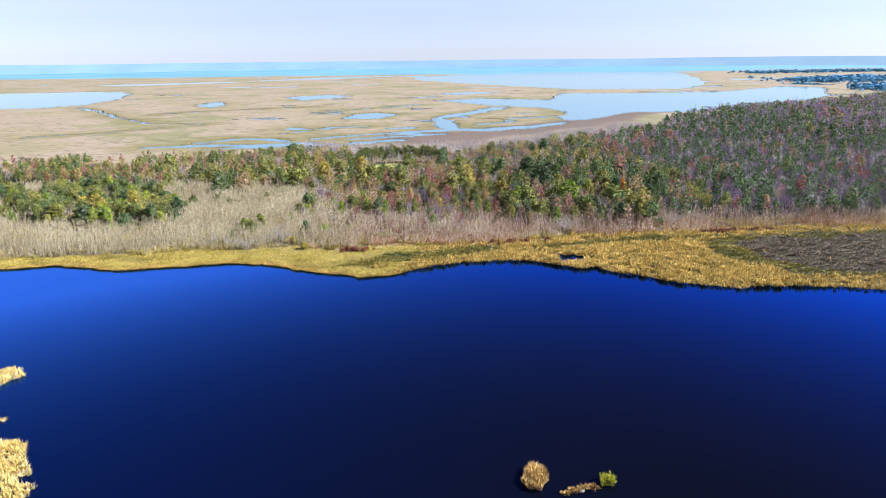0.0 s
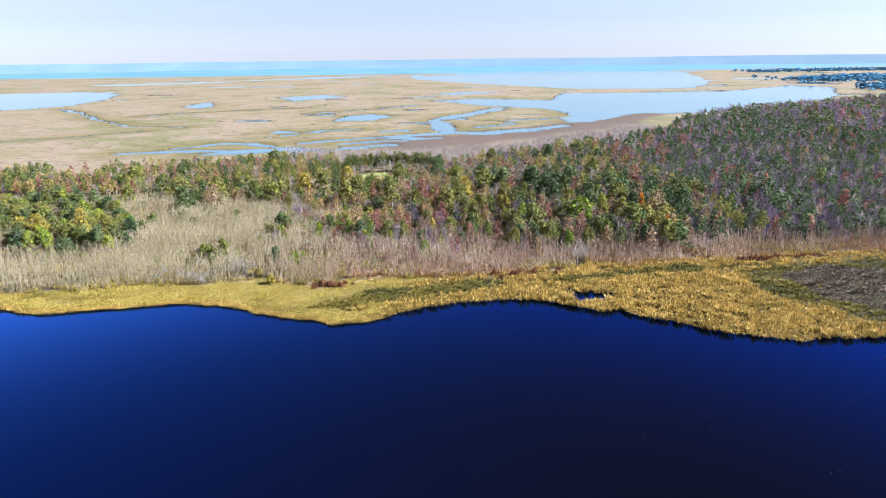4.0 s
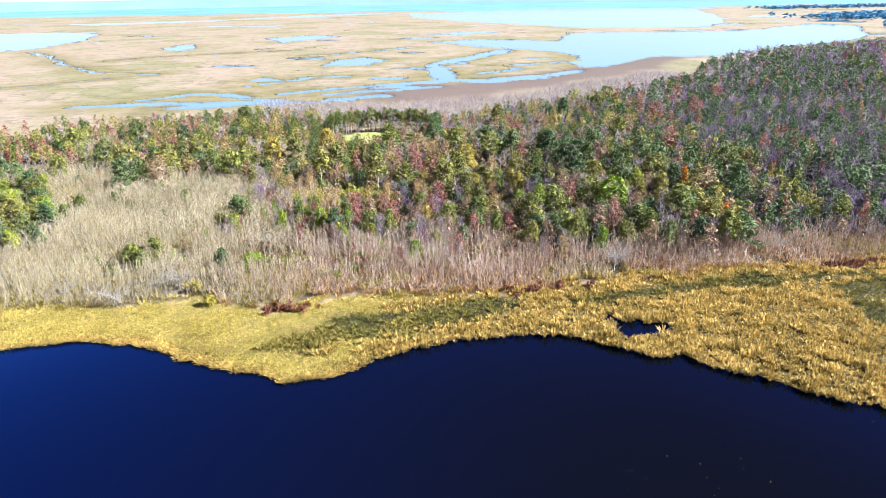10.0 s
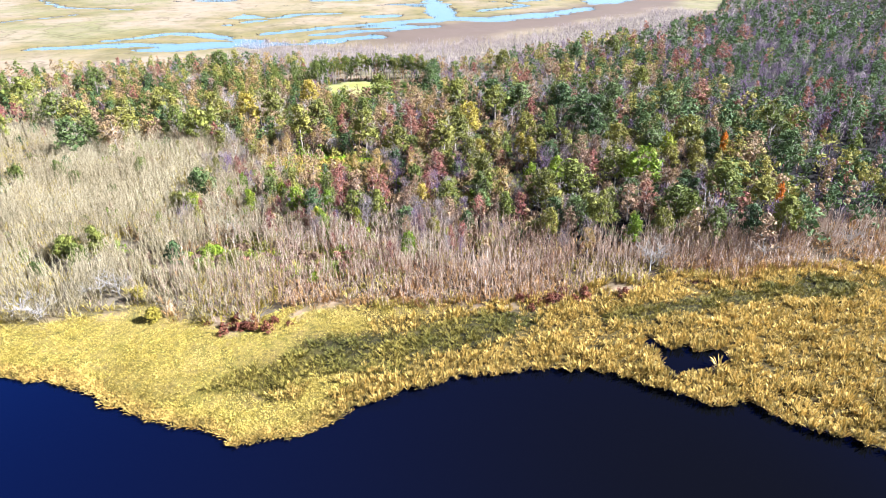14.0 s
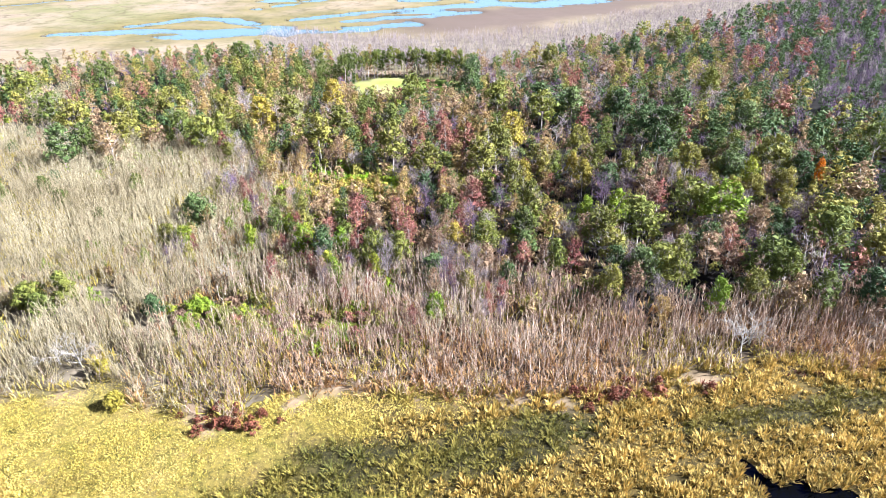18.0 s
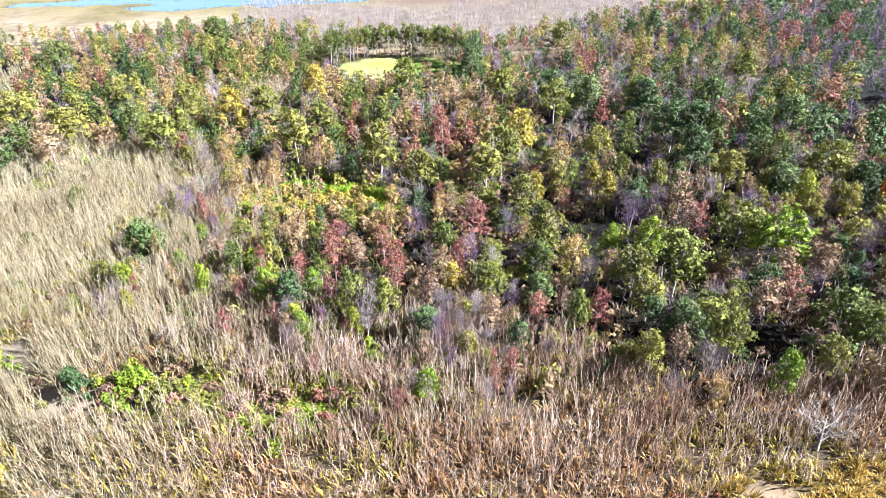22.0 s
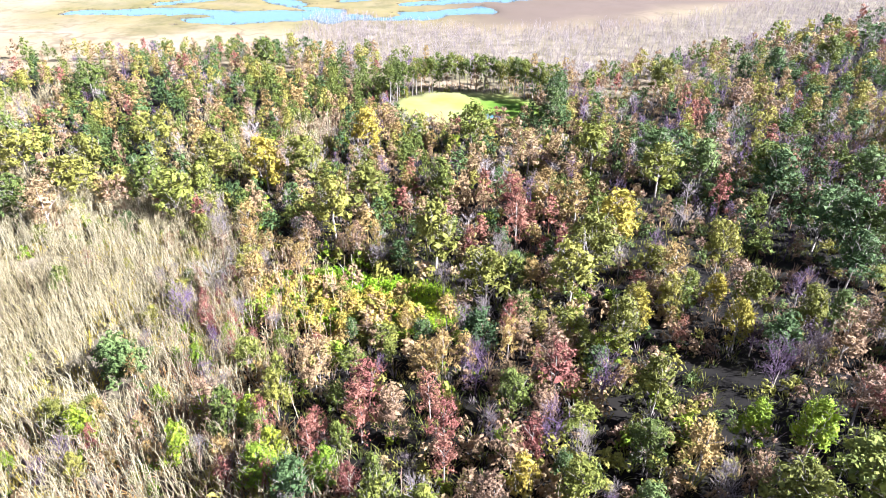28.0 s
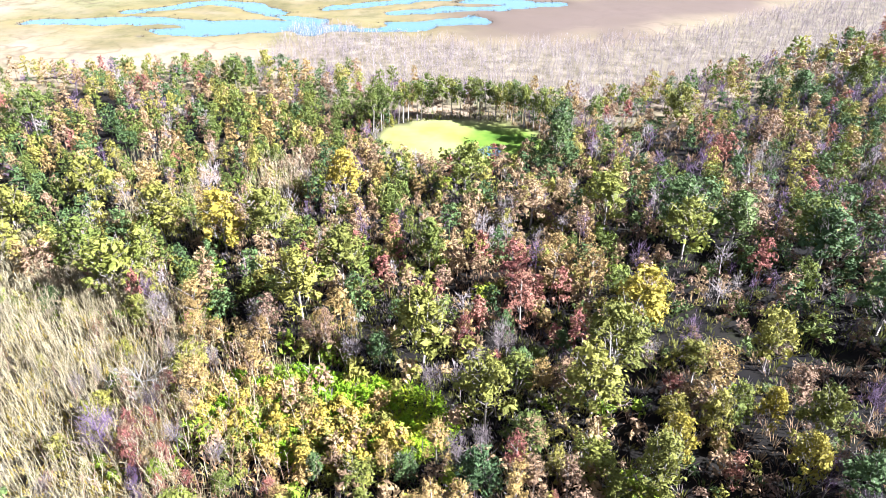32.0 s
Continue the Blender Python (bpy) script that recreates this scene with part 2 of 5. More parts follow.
def ground_material():
    """Earth under wood and reeds, and the open marsh; the plan's zones choose the cover."""
    m, t, p, out = nodes_of("ground_cover")
    at = t.nodes.new("ShaderNodeAttribute")
    at.attribute_name = "cover"
    sp = t.nodes.new("ShaderNodeSeparateColor")
    t.links.new(at.outputs["Color"], sp.inputs[0])
    az = t.nodes.new("ShaderNodeAttribute")
    az.attribute_name = "zones"
    sz = t.nodes.new("ShaderNodeSeparateColor")
    t.links.new(az.outputs["Color"], sz.inputs[0])
    marsh = ramp(t, noise_node(t, 0.006, 5.0, 0.6),
                 [(0.3, (0.15, 0.138, 0.075)), (0.42, (0.225, 0.18, 0.122)), (0.52, (0.265, 0.203, 0.16)), (0.6, (0.165, 0.15, 0.082)), (0.72, (0.215, 0.172, 0.128))])
    marsh = mix(t, noise_node(t, 0.05, 4.0, 0.7), marsh, mix(t, 0.55, marsh, (0.12, 0.105, 0.05)))
    ridge = t.nodes.new("ShaderNodeMath")
    ridge.operation = "SUBTRACT"
    t.links.new(noise_node(t, 0.012, 4.0, 0.6), ridge.inputs[0])
    ridge.inputs[1].default_value = 0.5
    absn = t.nodes.new("ShaderNodeMath")
    absn.operation = "ABSOLUTE"
    t.links.new(ridge.outputs[0], absn.inputs[0])
    lines = ramp(t, absn.outputs[0], [(0.0, (0.55, 0.55, 0.55)), (0.012, (0.0, 0.0, 0.0))])
    marsh = mix(t, lines, marsh, (0.09, 0.07, 0.045))
    tufts = ramp(t, noise_node(t, 0.09, 5.0, 0.75), [(0.35, (0.74, 0.77, 0.7)), (0.5, (1.0, 1.0, 1.0)), (0.7, (1.12, 1.08, 1.06))])
    ap = t.nodes.new("ShaderNodeAttribute")
    ap.attribute_name = "bare"
    sb = t.nodes.new("ShaderNodeSeparateColor")
    t.links.new(ap.outputs["Color"], sb.inputs[0])
    sedge = ramp(t, noise_node(t, 0.03, 4.0, 0.7), [(0.3, (0.085, 0.075, 0.034)), (0.55, (0.145, 0.12, 0.056)), (0.75, (0.18, 0.14, 0.078))])
    marsh = mix(t, sb.outputs["Blue"], marsh, sedge)
    marsh = mix(t, 1.0, marsh, tufts, "MULTIPLY")
    # shade under the trees is painted in: floor colour close to black
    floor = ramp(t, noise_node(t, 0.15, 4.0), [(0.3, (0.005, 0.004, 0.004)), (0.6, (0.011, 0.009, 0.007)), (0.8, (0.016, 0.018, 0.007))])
    reed = ramp(t, noise_node(t, 0.25, 4.0), [(0.3, (0.04, 0.03, 0.012)), (0.7, (0.12, 0.088, 0.034))])
    turf = ramp(t, noise_node(t, 0.35, 5.0, 0.7), [(0.3, (0.085, 0.08, 0.022)), (0.42, (0.145, 0.12, 0.036)), (0.58, (0.2, 0.155, 0.055)), (0.75, (0.22, 0.16, 0.08))])
    fine = ramp(t, noise_node(t, 1.6, 5.0, 0.75), [(0.36, (0.35, 0.35, 0.35)), (0.52, (1.0, 1.0, 1.0)), (0.68, (1.3, 1.25, 1.15))])
    reed = mix(t, ap.outputs["Alpha"], reed, ramp(t, noise_node(t, 0.3, 4.0), [(0.3, (0.018, 0.017, 0.008)), (0.7, (0.05, 0.042, 0.018))]))
    reed = mix(t, 1.0, mix(t, az.outputs["Alpha"], reed, turf), fine, "MULTIPLY")
    # farthest ground: the blue of distance haze painted as a cover
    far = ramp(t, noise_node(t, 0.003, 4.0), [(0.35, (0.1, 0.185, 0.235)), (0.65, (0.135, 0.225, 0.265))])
    straw = ramp(t, noise_node(t, 0.12, 4.0), [(0.3, (0.03, 0.023, 0.016)), (0.5, (0.075, 0.056, 0.036)), (0.72, (0.15, 0.115, 0.075))])
    pale = ramp(t, noise_node(t, 0.2, 5.0, 0.7), [(0.3, (0.06, 0.05, 0.034)), (0.5, (0.15, 0.124, 0.088)), (0.72, (0.25, 0.205, 0.155))])
    straw = mix(t, sb.outputs["Red"], straw, pale)
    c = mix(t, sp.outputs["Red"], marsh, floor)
    c = mix(t, sz.outputs["Red"], c, straw)
    c = mix(t, sp.outputs["Green"], c, reed)
    sand = ramp(t, noise_node(t, 0.5, 4.0), [(0.35, (0.19, 0.14, 0.09)), (0.65, (0.3, 0.22, 0.155))])
    c = mix(t, sb.outputs["Green"], c, sand)
    lawn = ramp(t, noise_node(t, 0.1, 3.0), [(0.35, (0.19, 0.21, 0.06)), (0.65, (0.25, 0.255, 0.1))])
    wet = ramp(t, noise_node(t, 0.12, 3.0), [(0.35, (0.06, 0.11, 0.02)), (0.65, (0.14, 0.19, 0.04))])
    c = mix(t, sz.outputs["Green"], c, lawn)
    c = mix(t, sz.outputs["Blue"], c, wet)
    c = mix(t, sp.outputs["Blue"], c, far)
    c = mix(t, at.outputs["Alpha"], c, (0.095, 0.07, 0.058))
    deeper = t.nodes.new("ShaderNodeHueSaturation")
    deeper.inputs["Saturation"].default_value, deeper.inputs["Value"].default_value = 1.12, 0.76
    t.links.new(c, deeper.inputs["Color"])
    t.links.new(deeper.outputs[0], p.inputs["Base Color"])
    p.inputs["Roughness"].default_value = 0.95
    p.inputs["Specular IOR Level"].default_value = 0.1
    return m


M_GROUND = ground_material()


# ---- plan ----
def hash2(ix, iy, seed):
    h = (ix.astype(np.int64) * 374761393 + iy.astype(np.int64) * 668265263 + seed * 974711 + 12345) & 0xFFFFFFFF
    h = ((h ^ (h >> 13)) * 1274126177) & 0xFFFFFFFF
    return ((h ^ (h >> 16)) & 0xFFFF) / 65535.0


def vnoise(x, y, seed=0):
    ix, iy = np.floor(x), np.floor(y)
    fx, fy = x - ix, y - iy
    fx, fy = fx * fx * (3 - 2 * fx), fy * fy * (3 - 2 * fy)
    a, b = hash2(ix, iy, seed), hash2(ix + 1, iy, seed)
    c, d = hash2(ix, iy + 1, seed), hash2(ix + 1, iy + 1, seed)
    return (a * (1 - fx) + b * fx) * (1 - fy) + (c * (1 - fx) + d * fx) * fy


def fbm(x, y, size, octaves=4, seed=0):
    """Noise about zero, from -0.5 to 0.5, its largest forms as wide as size."""
    s, amp, tot = 0, 1.0, 0
    x, y = np.asarray(x, float) / size, np.asarray(y, float) / size
    for k in range(octaves):
        s = s + amp * (vnoise(x, y, seed + k * 17) - 0.5)
        tot += amp
        amp *= 0.55
        x, y = x * 2.03 + 5.2, y * 2.03 + 1.7
    return s / tot * 1.5


def line(points):
    a = np.array(points, float)
    return lambda x: np.interp(x, a[:, 0], a[:, 1])


shore_base = line([(-420, 105), (-240, 76), (-136, 66.4), (-120, 68.6), (-110, 67), (-98, 63.2), (-91, 64), (-82, 65.4), (-68, 67.8),
                   (-61, 67), (-52, 64), (-40, 57.6), (-31, 54), (-25.5, 51), (-21, 51.9), (-14, 54.2), (-5.5, 60), (0, 62),
                   (8, 63.8), (18.5, 65.5), (25, 64.2), (31.7, 60.4), (39, 55.8), (44.5, 54.6), (48, 50.6), (54, 47.6),
                   (57, 45), (63, 40.6), (76, 36), (93, 36.4), (106, 33.6), (114, 31.5), (190, 5), (420, -60)])
reed_back = line([(-420, 112), (-240, 84), (-143, 77.4), (-107, 77.2), (-91, 81), (-66, 82.5), (-48, 85.5), (-38, 81), (-29, 78.5),
                  (-23, 83.2), (-15, 86.5), (0, 83.8), (10, 82.3), (20, 84), (26, 86.4), (42, 90), (72, 92.6), (125, 97), (160, 96.6), (420, 90)])
wood_front = line([(-420, 215), (-170, 212), (-137, 205), (-107, 189), (-84, 177), (-72, 174), (-60, 171), (-51, 165), (-46, 156), (-43, 140), (-37, 126),
                   (-32, 118), (-23, 114), (-15, 113), (-6, 109), (3, 107), (11, 104.5), (17, 103), (24, 98), (31, 96), (44, 99), (57, 102), (80, 105),
                   (160, 110), (420, 105)])
wood_back = line([(-600, 255), (-262, 276), (-165, 288), (-134, 299), (-107, 303), (-82, 301), (-60, 295), (-40, 289), (-20, 284), (0, 285), (23, 286),
                  (40, 294), (60, 312), (83, 332), (109, 356), (129, 374), (160, 402), (200, 446), (242, 517), (340, 608), (427, 655), (539, 722),
                  (654, 815), (900, 905), (1600, 1000)])


def shore(x):
    return shore_base(x) + fbm(x, x * 0.3, 6.0, 3, 3) * 2.2


def poly_depth(points, x, y):
    """Depth inside a closed outline: positive inside, negative outside, in metres."""
    pts = np.array(points, float)
    d2 = np.full(np.shape(x), 1e18)
    inside = np.zeros(np.shape(x), bool)
    for (ax, ay), (bx, by) in zip(pts, np.roll(pts, -1, 0)):
        ex, ey = bx - ax, by - ay
        h = np.clip(((x - ax) * ex + (y - ay) * ey) / (ex * ex + ey * ey + 1e-9), 0, 1)
        d2 = np.minimum(d2, (x - ax - h * ex) ** 2 + (y - ay - h * ey) ** 2)
        cross = ((ay > y) != (by > y)) & (x < (bx - ax) * (y - ay) / (by - ay + 1e-12) + ax)
        inside ^= cross
    d = np.sqrt(d2)
    return np.where(inside, d, -d)


def path_depth(points, width, x, y):
    pts = np.array(points, float)
    d2 = np.full(np.shape(x), 1e18)
    for (ax, ay), (bx, by) in zip(pts[:-1], pts[1:]):
        ex, ey = bx - ax, by - ay
        h = np.clip(((x - ax) * ex + (y - ay) * ey) / (ex * ex + ey * ey), 0, 1)
        d2 = np.minimum(d2, (x - ax - h * ex) ** 2 + (y - ay - h * ey) ** 2)
    return width / 2 - np.sqrt(d2)


POND = [(34.4, 72.2), (35.4, 70.8), (36.6, 68.9), (38.6, 67.4), (40.4, 69.2), (40.6, 67.2), (45.8, 67.8), (45.6, 65.9), (41.5, 62.4), (35.2, 61.8), (34.8, 64), (36.2, 66.9), (34.3, 68.6)]
BIG_LAKE = [(240, 1058), (380, 1030), (500, 1031), (574, 1086), (729, 1222), (765, 1141), (596, 846), (522, 781), (431, 720), (340, 654), (298, 613),
            (233, 623), (196, 580), (158, 537), (138, 535), (138, 583), (159, 622), (149, 710), (82, 774), (15, 892), (89, 927), (188, 869)]
FAR_LAKE = [(-30, 2277), (250, 2600), (544, 2890), (1037, 2579), (800, 1800), (622, 1349), (496, 1154), (295, 1211), (154, 1505), (-10, 1936)]
LEFT_LAKE = [(-1500, 1300), (-863, 1320), (-707, 1360), (-575, 1235), (-530, 1060), (-508, 905), (-541, 830), (-700, 800), (-1300, 850)]
SMALL_PONDS = [[(-91, 583), (-83, 646), (-55, 669), (-30, 632), (-49, 582)],
               [(-140, 475), (-127, 505), (-107, 480), (-122, 466)],
               [(-237, 1037), (-170, 1101), (-123, 1058), (-153, 977), (-192, 921)],
               [(-329, 848), (-319, 934), (-282, 840), (-290, 785)],
               [(20, 1080), (90, 1150), (160, 1130), (60, 1040)],
               [(-560, 1990), (-350, 2350), (-60, 2500), (-300, 2150)],
               [(-900, 1800), (-520, 2000), (-560, 1880), (-800, 1700)]]
NEAR_CREEKS = [(9, [(-206, 360), (-178, 366), (-155, 372), (-135, 362), (-112, 366), (-92, 372)]),
          (9, [(-160, 345), (-140, 350), (-118, 358), (-100, 366)]),
          (8, [(-178, 386), (-150, 410), (-132, 404), (-112, 388), (-92, 376)]),
          (10, [(-88, 360), (-72, 368), (-48, 374), (-26, 385)]),
          (8, [(-92, 405), (-67, 420), (-40, 430), (-20, 440)]),
          (17, [(-20, 440), (2, 449), (20, 462), (52, 452), (96, 474)]),
          (6, [(-60, 398), (-30, 408), (9, 421)])]
FAR_CREEKS = [(16, [(20, 468), (17, 520), (14, 580), (50, 640), (95, 720)]),
          (9, [(96, 474), (125, 505), (150, 545)]),
          (7, [(60, 560), (120, 575), (150, 600)]),
          (6, [(45, 500), (85, 530), (75, 560)]),
          (6, [(-122, 445), (-105, 470), (-85, 494), (-60, 500)]),
          (4.5, [(-480, 820), (-408, 732), (-365, 660), (-329, 617), (-290, 566), (-274, 558)]),
          (2.4, [(-274, 558), (-250, 546), (-224, 538)]),
          (2.0, [(-325, 677), (-280, 719), (-241, 736), (-146, 787)]),
          (2.0, [(-340, 440), (-314, 458), (-287, 478), (-256, 516)]),
          (6, [(-120, 700), (-60, 740), (-10, 800)])]


def marsh_water(x, y, pools=True):
    """Positive where open water lies among the marsh."""
    far = np.clip((y - 300) / 700, 0.1, 1.5)
    wob = fbm(x, y, 60, 4, 5) * 34 * far + fbm(x, y, 14, 3, 9) * 8
    w = poly_depth(BIG_LAKE, x, y)
    for lake in (FAR_LAKE, LEFT_LAKE):
        w = np.maximum(w, poly_depth(lake, x, y))
    for p in SMALL_PONDS:
        w = np.maximum(w, poly_depth(p, x, y) * 1.2)
    w = w + wob * 0.45
    for wide, p in NEAR_CREEKS + FAR_CREEKS:
        w = np.maximum(w, path_depth(p, wide * 1.3, x + fbm(x, y, 25, 3, 2) * 8, y + fbm(x, y, 25, 3, 4) * 9) + fbm(x, y, 8, 3, 8) * min(5, wide * 0.5))
    w = w - np.clip(fbm(x * 0.45, y * 1.4, 15, 3, 77) - 0.18, 0, 1) * np.where((y < 620) & (x < 170), 34, 10)
    if not pools:
        return w
    small = (fbm(x * 0.5, y, 60, 4, 31) - 0.36 - np.clip(-x - 150, 0, 300) * 0.0004 + np.clip((y - 600) / 300, 0, 1) * 0.05) * 60
    return np.maximum(w, np.where((y > 420) & (y < 2600), small, -50))


def on_land(x, y):
    """Positive on land: metres from the water's edge."""
    near = y - shore(x)
    near = np.minimum(near, -poly_depth(POND, x, y) + fbm(x, y, 3, 2, 6) * 1.0)
    near = np.minimum(near, (np.hypot((x + 12.0) / 4.2, (y - 247.2) / 2.2) - 1 + fbm(x, y, 5, 2, 6) * 0.8) * 5)
    far_side = np.where(y > wood_back(x) + 8, -marsh_water(x, y), 50.0)
    return np.minimum(near, far_side)


def sand_at(x, y):
    """Near 1 on the bare sandy patches along the back of the reeds."""
    off = np.abs(y - reed_back(x) + 0.8 + fbm(x, y, 10, 2, 33) * 3)
    return np.clip((0.5 + fbm(x, y, 5, 4, 21) * 4.5 - off) / 0.8, 0, 1) * np.clip((70 - np.abs(x + 20)) / 15, 0, 1)


def rush_patch(X, Y):
    """Above 0 where brown-green rushes replace the reeds."""
    d = poly_depth([(-33, 62), (-23, 57.6), (-14, 64), (-1, 66.5), (15, 74.5), (22, 80), (10, 80.5), (-3, 76.2), (-17, 74.8), (-27, 67)], X, Y) / 3
    d = np.maximum(d, poly_depth([(84, 84), (84, 62), (100, 44), (150, 34), (230, 20), (230, 92), (110, 89)], X, Y) / 3)
    d = np.maximum(d, poly_depth([(22, 78), (34, 75), (62, 80), (100, 84), (100, 90), (50, 86)], X, Y) / 3)
    return np.clip(d, -1, 1.2) + fbm(X, Y, 9, 3, 71) * 1.5


CLEARING = (-18.0, 251.0, 19.5, 12.8)


def clearing(x, y):
    """Under 1 inside the round clearing."""
    cx, cy, rx, ry = CLEARING
    return np.hypot((x - cx) / rx, (y - cy) / ry)


# ---- meshes from arrays ----
def mesh_of(name, V, F):
    """A mesh of quads."""
    me = bpy.data.meshes.new(name)
    V, F = np.ascontiguousarray(V, np.float32), np.ascontiguousarray(F, np.int32)
    me.vertices.add(len(V))
    me.vertices.foreach_set("co", V.ravel())
    me.loops.add(F.size)
    me.loops.foreach_set("vertex_index", F.ravel())
    me.polygons.add(len(F))
    me.polygons.foreach_set("loop_start", np.arange(0, F.size, 4, dtype=np.int32))
    me.update(calc_edges=True)
    return me


def join(parts):
    V, F, n = [], [], 0
    for v, f in parts:
        V.append(v)
        F.append(f + n)
        n += len(v)
    return np.concatenate(V), np.concatenate(F)


def sticks(P, Q, r0, r1):
    """Three-sided tapered sticks from points P to Q."""
    P, Q = np.asarray(P, float), np.asarray(Q, float)
    d = Q - P
    d = d / (np.linalg.norm(d, axis=1, keepdims=True) + 1e-9)
    ref = np.where(np.abs(d[:, 2:3]) > 0.9, [[1.0, 0, 0]], [[0, 0, 1.0]])
    u = np.cross(d, ref)
    u /= np.linalg.norm(u, axis=1, keepdims=True)
    v = np.cross(d, u)
    r0, r1 = np.broadcast_to(r0, len(P))[:, None], np.broadcast_to(r1, len(P))[:, None]
    rings = []
    for base, r in ((P, r0), (Q, r1)):
        for k in range(3):
            a = k * 2 * math.pi / 3
            rings.append(base + (u * math.cos(a) + v * math.sin(a)) * r)
    V = np.stack(rings, 1).reshape(-1, 3)
    i = np.arange(len(P))[:, None] * 6
    F = np.stack([i + [k, (k + 1) % 3, 3 + (k + 1) % 3, 3 + k] for k in range(3)], 1).reshape(-1, 4)
    return V, F


def leaves(rng, C, N, size, long=1.4):
    """Kite-shaped leaf sprays at points C, facing about N."""
    n = len(C)
    N = N * 0.9 + rng.normal(0, 0.5, (n, 3))
    N /= np.linalg.norm(N, axis=1, keepdims=True) + 1e-9
    a = rng.normal(0, 1, (n, 3))
    u = np.cross(N, a)
    u /= np.linalg.norm(u, axis=1, keepdims=True) + 1e-9
    v = np.cross(N, u)
    s = size * rng.uniform(0.6, 1.4, (n, 1))
    bend = N * s * 0.25
    V = np.stack([C - u * s * long, C - v * s * 0.6 + bend, C + u * s * long, C + v * s * 0.6 + bend], 1).reshape(-1, 3)
    F = np.arange(4 * n).reshape(n, 4)
    return V, F


def hearts(rng, L, R, each):
    """The dense leafy inside of each lobe: large overlapping sprays that face outwards."""
    k = np.repeat(np.arange(len(L)), each)
    d = rng.normal(0, 1, (len(k), 3)) + [0, 0, 0.35]
    d /= np.linalg.norm(d, axis=1, keepdims=True)
    C = L[k] + d * R[k, None] * rng.uniform(0.25, 0.85, (len(k), 1))
    return leaves(rng, C, d * 1.3, R[k, None] * 0.46, 1.1)


def crown(rng, n, width, height, base, size, lobes=14, fill=0.6, taper=0.2, clump=1, heart=0.9):
    """A ragged crown of n leaf sprays: uneven dense lobes that carry tight clumps of leaves, with gaps between them, from base up to height."""
    u = np.clip((np.arange(lobes) + rng.uniform(0, 1, lobes)) / lobes, 0.02, 0.97)
    a = np.arange(lobes) * 2.4 + rng.uniform(-0.5, 0.5, lobes)
    w = np.sqrt(1 - u * u) * rng.uniform(0.7, 1.1, lobes) * (1 - taper * u) * width * 0.38
    side = 1 + 0.18 * np.sin(a * rng.integers(1, 3) + rng.uniform(0, 6.28))
    R = rng.uniform(0.1, 0.19, lobes) * width
    L = np.stack([np.cos(a) * w * side, np.sin(a) * w * side, base + R * 0.6 + u ** 0.9 * (height - base - R)], 1)

    def shell(m):
        d = rng.normal(0, 1, (m, 3))
        d[:, 2] = np.abs(d[:, 2]) * np.where(rng.random(m) < 0.75, 1, -0.9)
        return d / np.linalg.norm(d, axis=1, keepdims=True)

    m = max(4, n // clump)
    k = rng.choice(lobes, m, p=R ** 2 / (R ** 2).sum())
    d = shell(m)
    C = L[k] + d * R[k, None] * (1 - 0.3 * fill * rng.random((m, 1)) ** 1.5) * rng.uniform(0.85, 1.25, (m, 1)) * [1, 1, 0.95]
    if clump > 1:
        i = np.repeat(np.arange(m), clump)
        e = shell(len(i))
        C = C[i] + e * rng.uniform(0.28, 0.62, m)[i, None] * rng.uniform(0.6, 1.1, (len(i), 1))
        d = d[i] * 0.35 + e
    return join([leaves(rng, C, d + [0, 0, 0.3], size), hearts(rng, np.concatenate([L, [[0, 0, base * 0.55 + height * 0.45]]]), np.append(R * heart, min(width, height) * 0.27), 12 if clump > 1 else 6)])


def trunk(rng, height, r, limbs=5, spread=2.0, fork=0.4):
    P, Q, a, b = [], [], [], []
    top = np.array([rng.normal(0, 0.25), rng.normal(0, 0.25), height * 0.86])
    mid = top * fork
    P += [np.zeros(3), mid]
    Q += [mid, top]
    a += [r, r * 0.7]
    b += [r * 0.7, r * 0.18]
    for k in range(limbs):
        s = rng.uniform(fork * 0.8, 0.8)
        p = top * s
        an = k * 2.4 + rng.uniform(-0.5, 0.5)
        q = p + [math.cos(an) * spread * rng.uniform(0.6, 1), math.sin(an) * spread * rng.uniform(0.6, 1), height * rng.uniform(0.12, 0.28)]
        P.append(p)
        Q.append(q)
        a.append(r * 0.4)
        b.append(r * 0.1)
    return sticks(P, Q, np.array(a), np.array(b))


def bare(rng, height, r, limbs=8, twigs=60, spread=2.2, fine=0.02):
    """A leafless tree: a trunk, limbs rising from it, and twigs from the limbs."""
    top = np.array([rng.normal(0, 0.4), rng.normal(0, 0.4), height * 0.8])
    P, Q, a, b = [np.zeros(3), top * 0.5], [top * 0.5, top], [r, r * 0.7], [r * 0.7, r * 0.2]
    tips = []
    for k in range(limbs):
        p = top * rng.uniform(0.35, 0.95)
        an = k * 2.4 + rng.uniform(-0.6, 0.6)
        e = spread * rng.uniform(0.5, 1)
        q = p + [math.cos(an) * e, math.sin(an) * e, e * rng.uniform(0.7, 1.5)]
        P.append(p), Q.append(q), a.append(r * 0.4), b.append(r * 0.12)
        tips.append((p, q))
    for k in range(twigs):
        p, q = tips[rng.integers(len(tips))]
        s = p + (q - p) * rng.uniform(0.3, 1)
        e = s + rng.normal(0, 1, 3) * [0.45, 0.45, 0.3] * spread * 0.5 + [0, 0, spread * 0.3]
        P.append(s), Q.append(e), a.append(fine * 1.6), b.append(fine * 0.5)
    return sticks(P, Q, np.array(a), np.array(b))


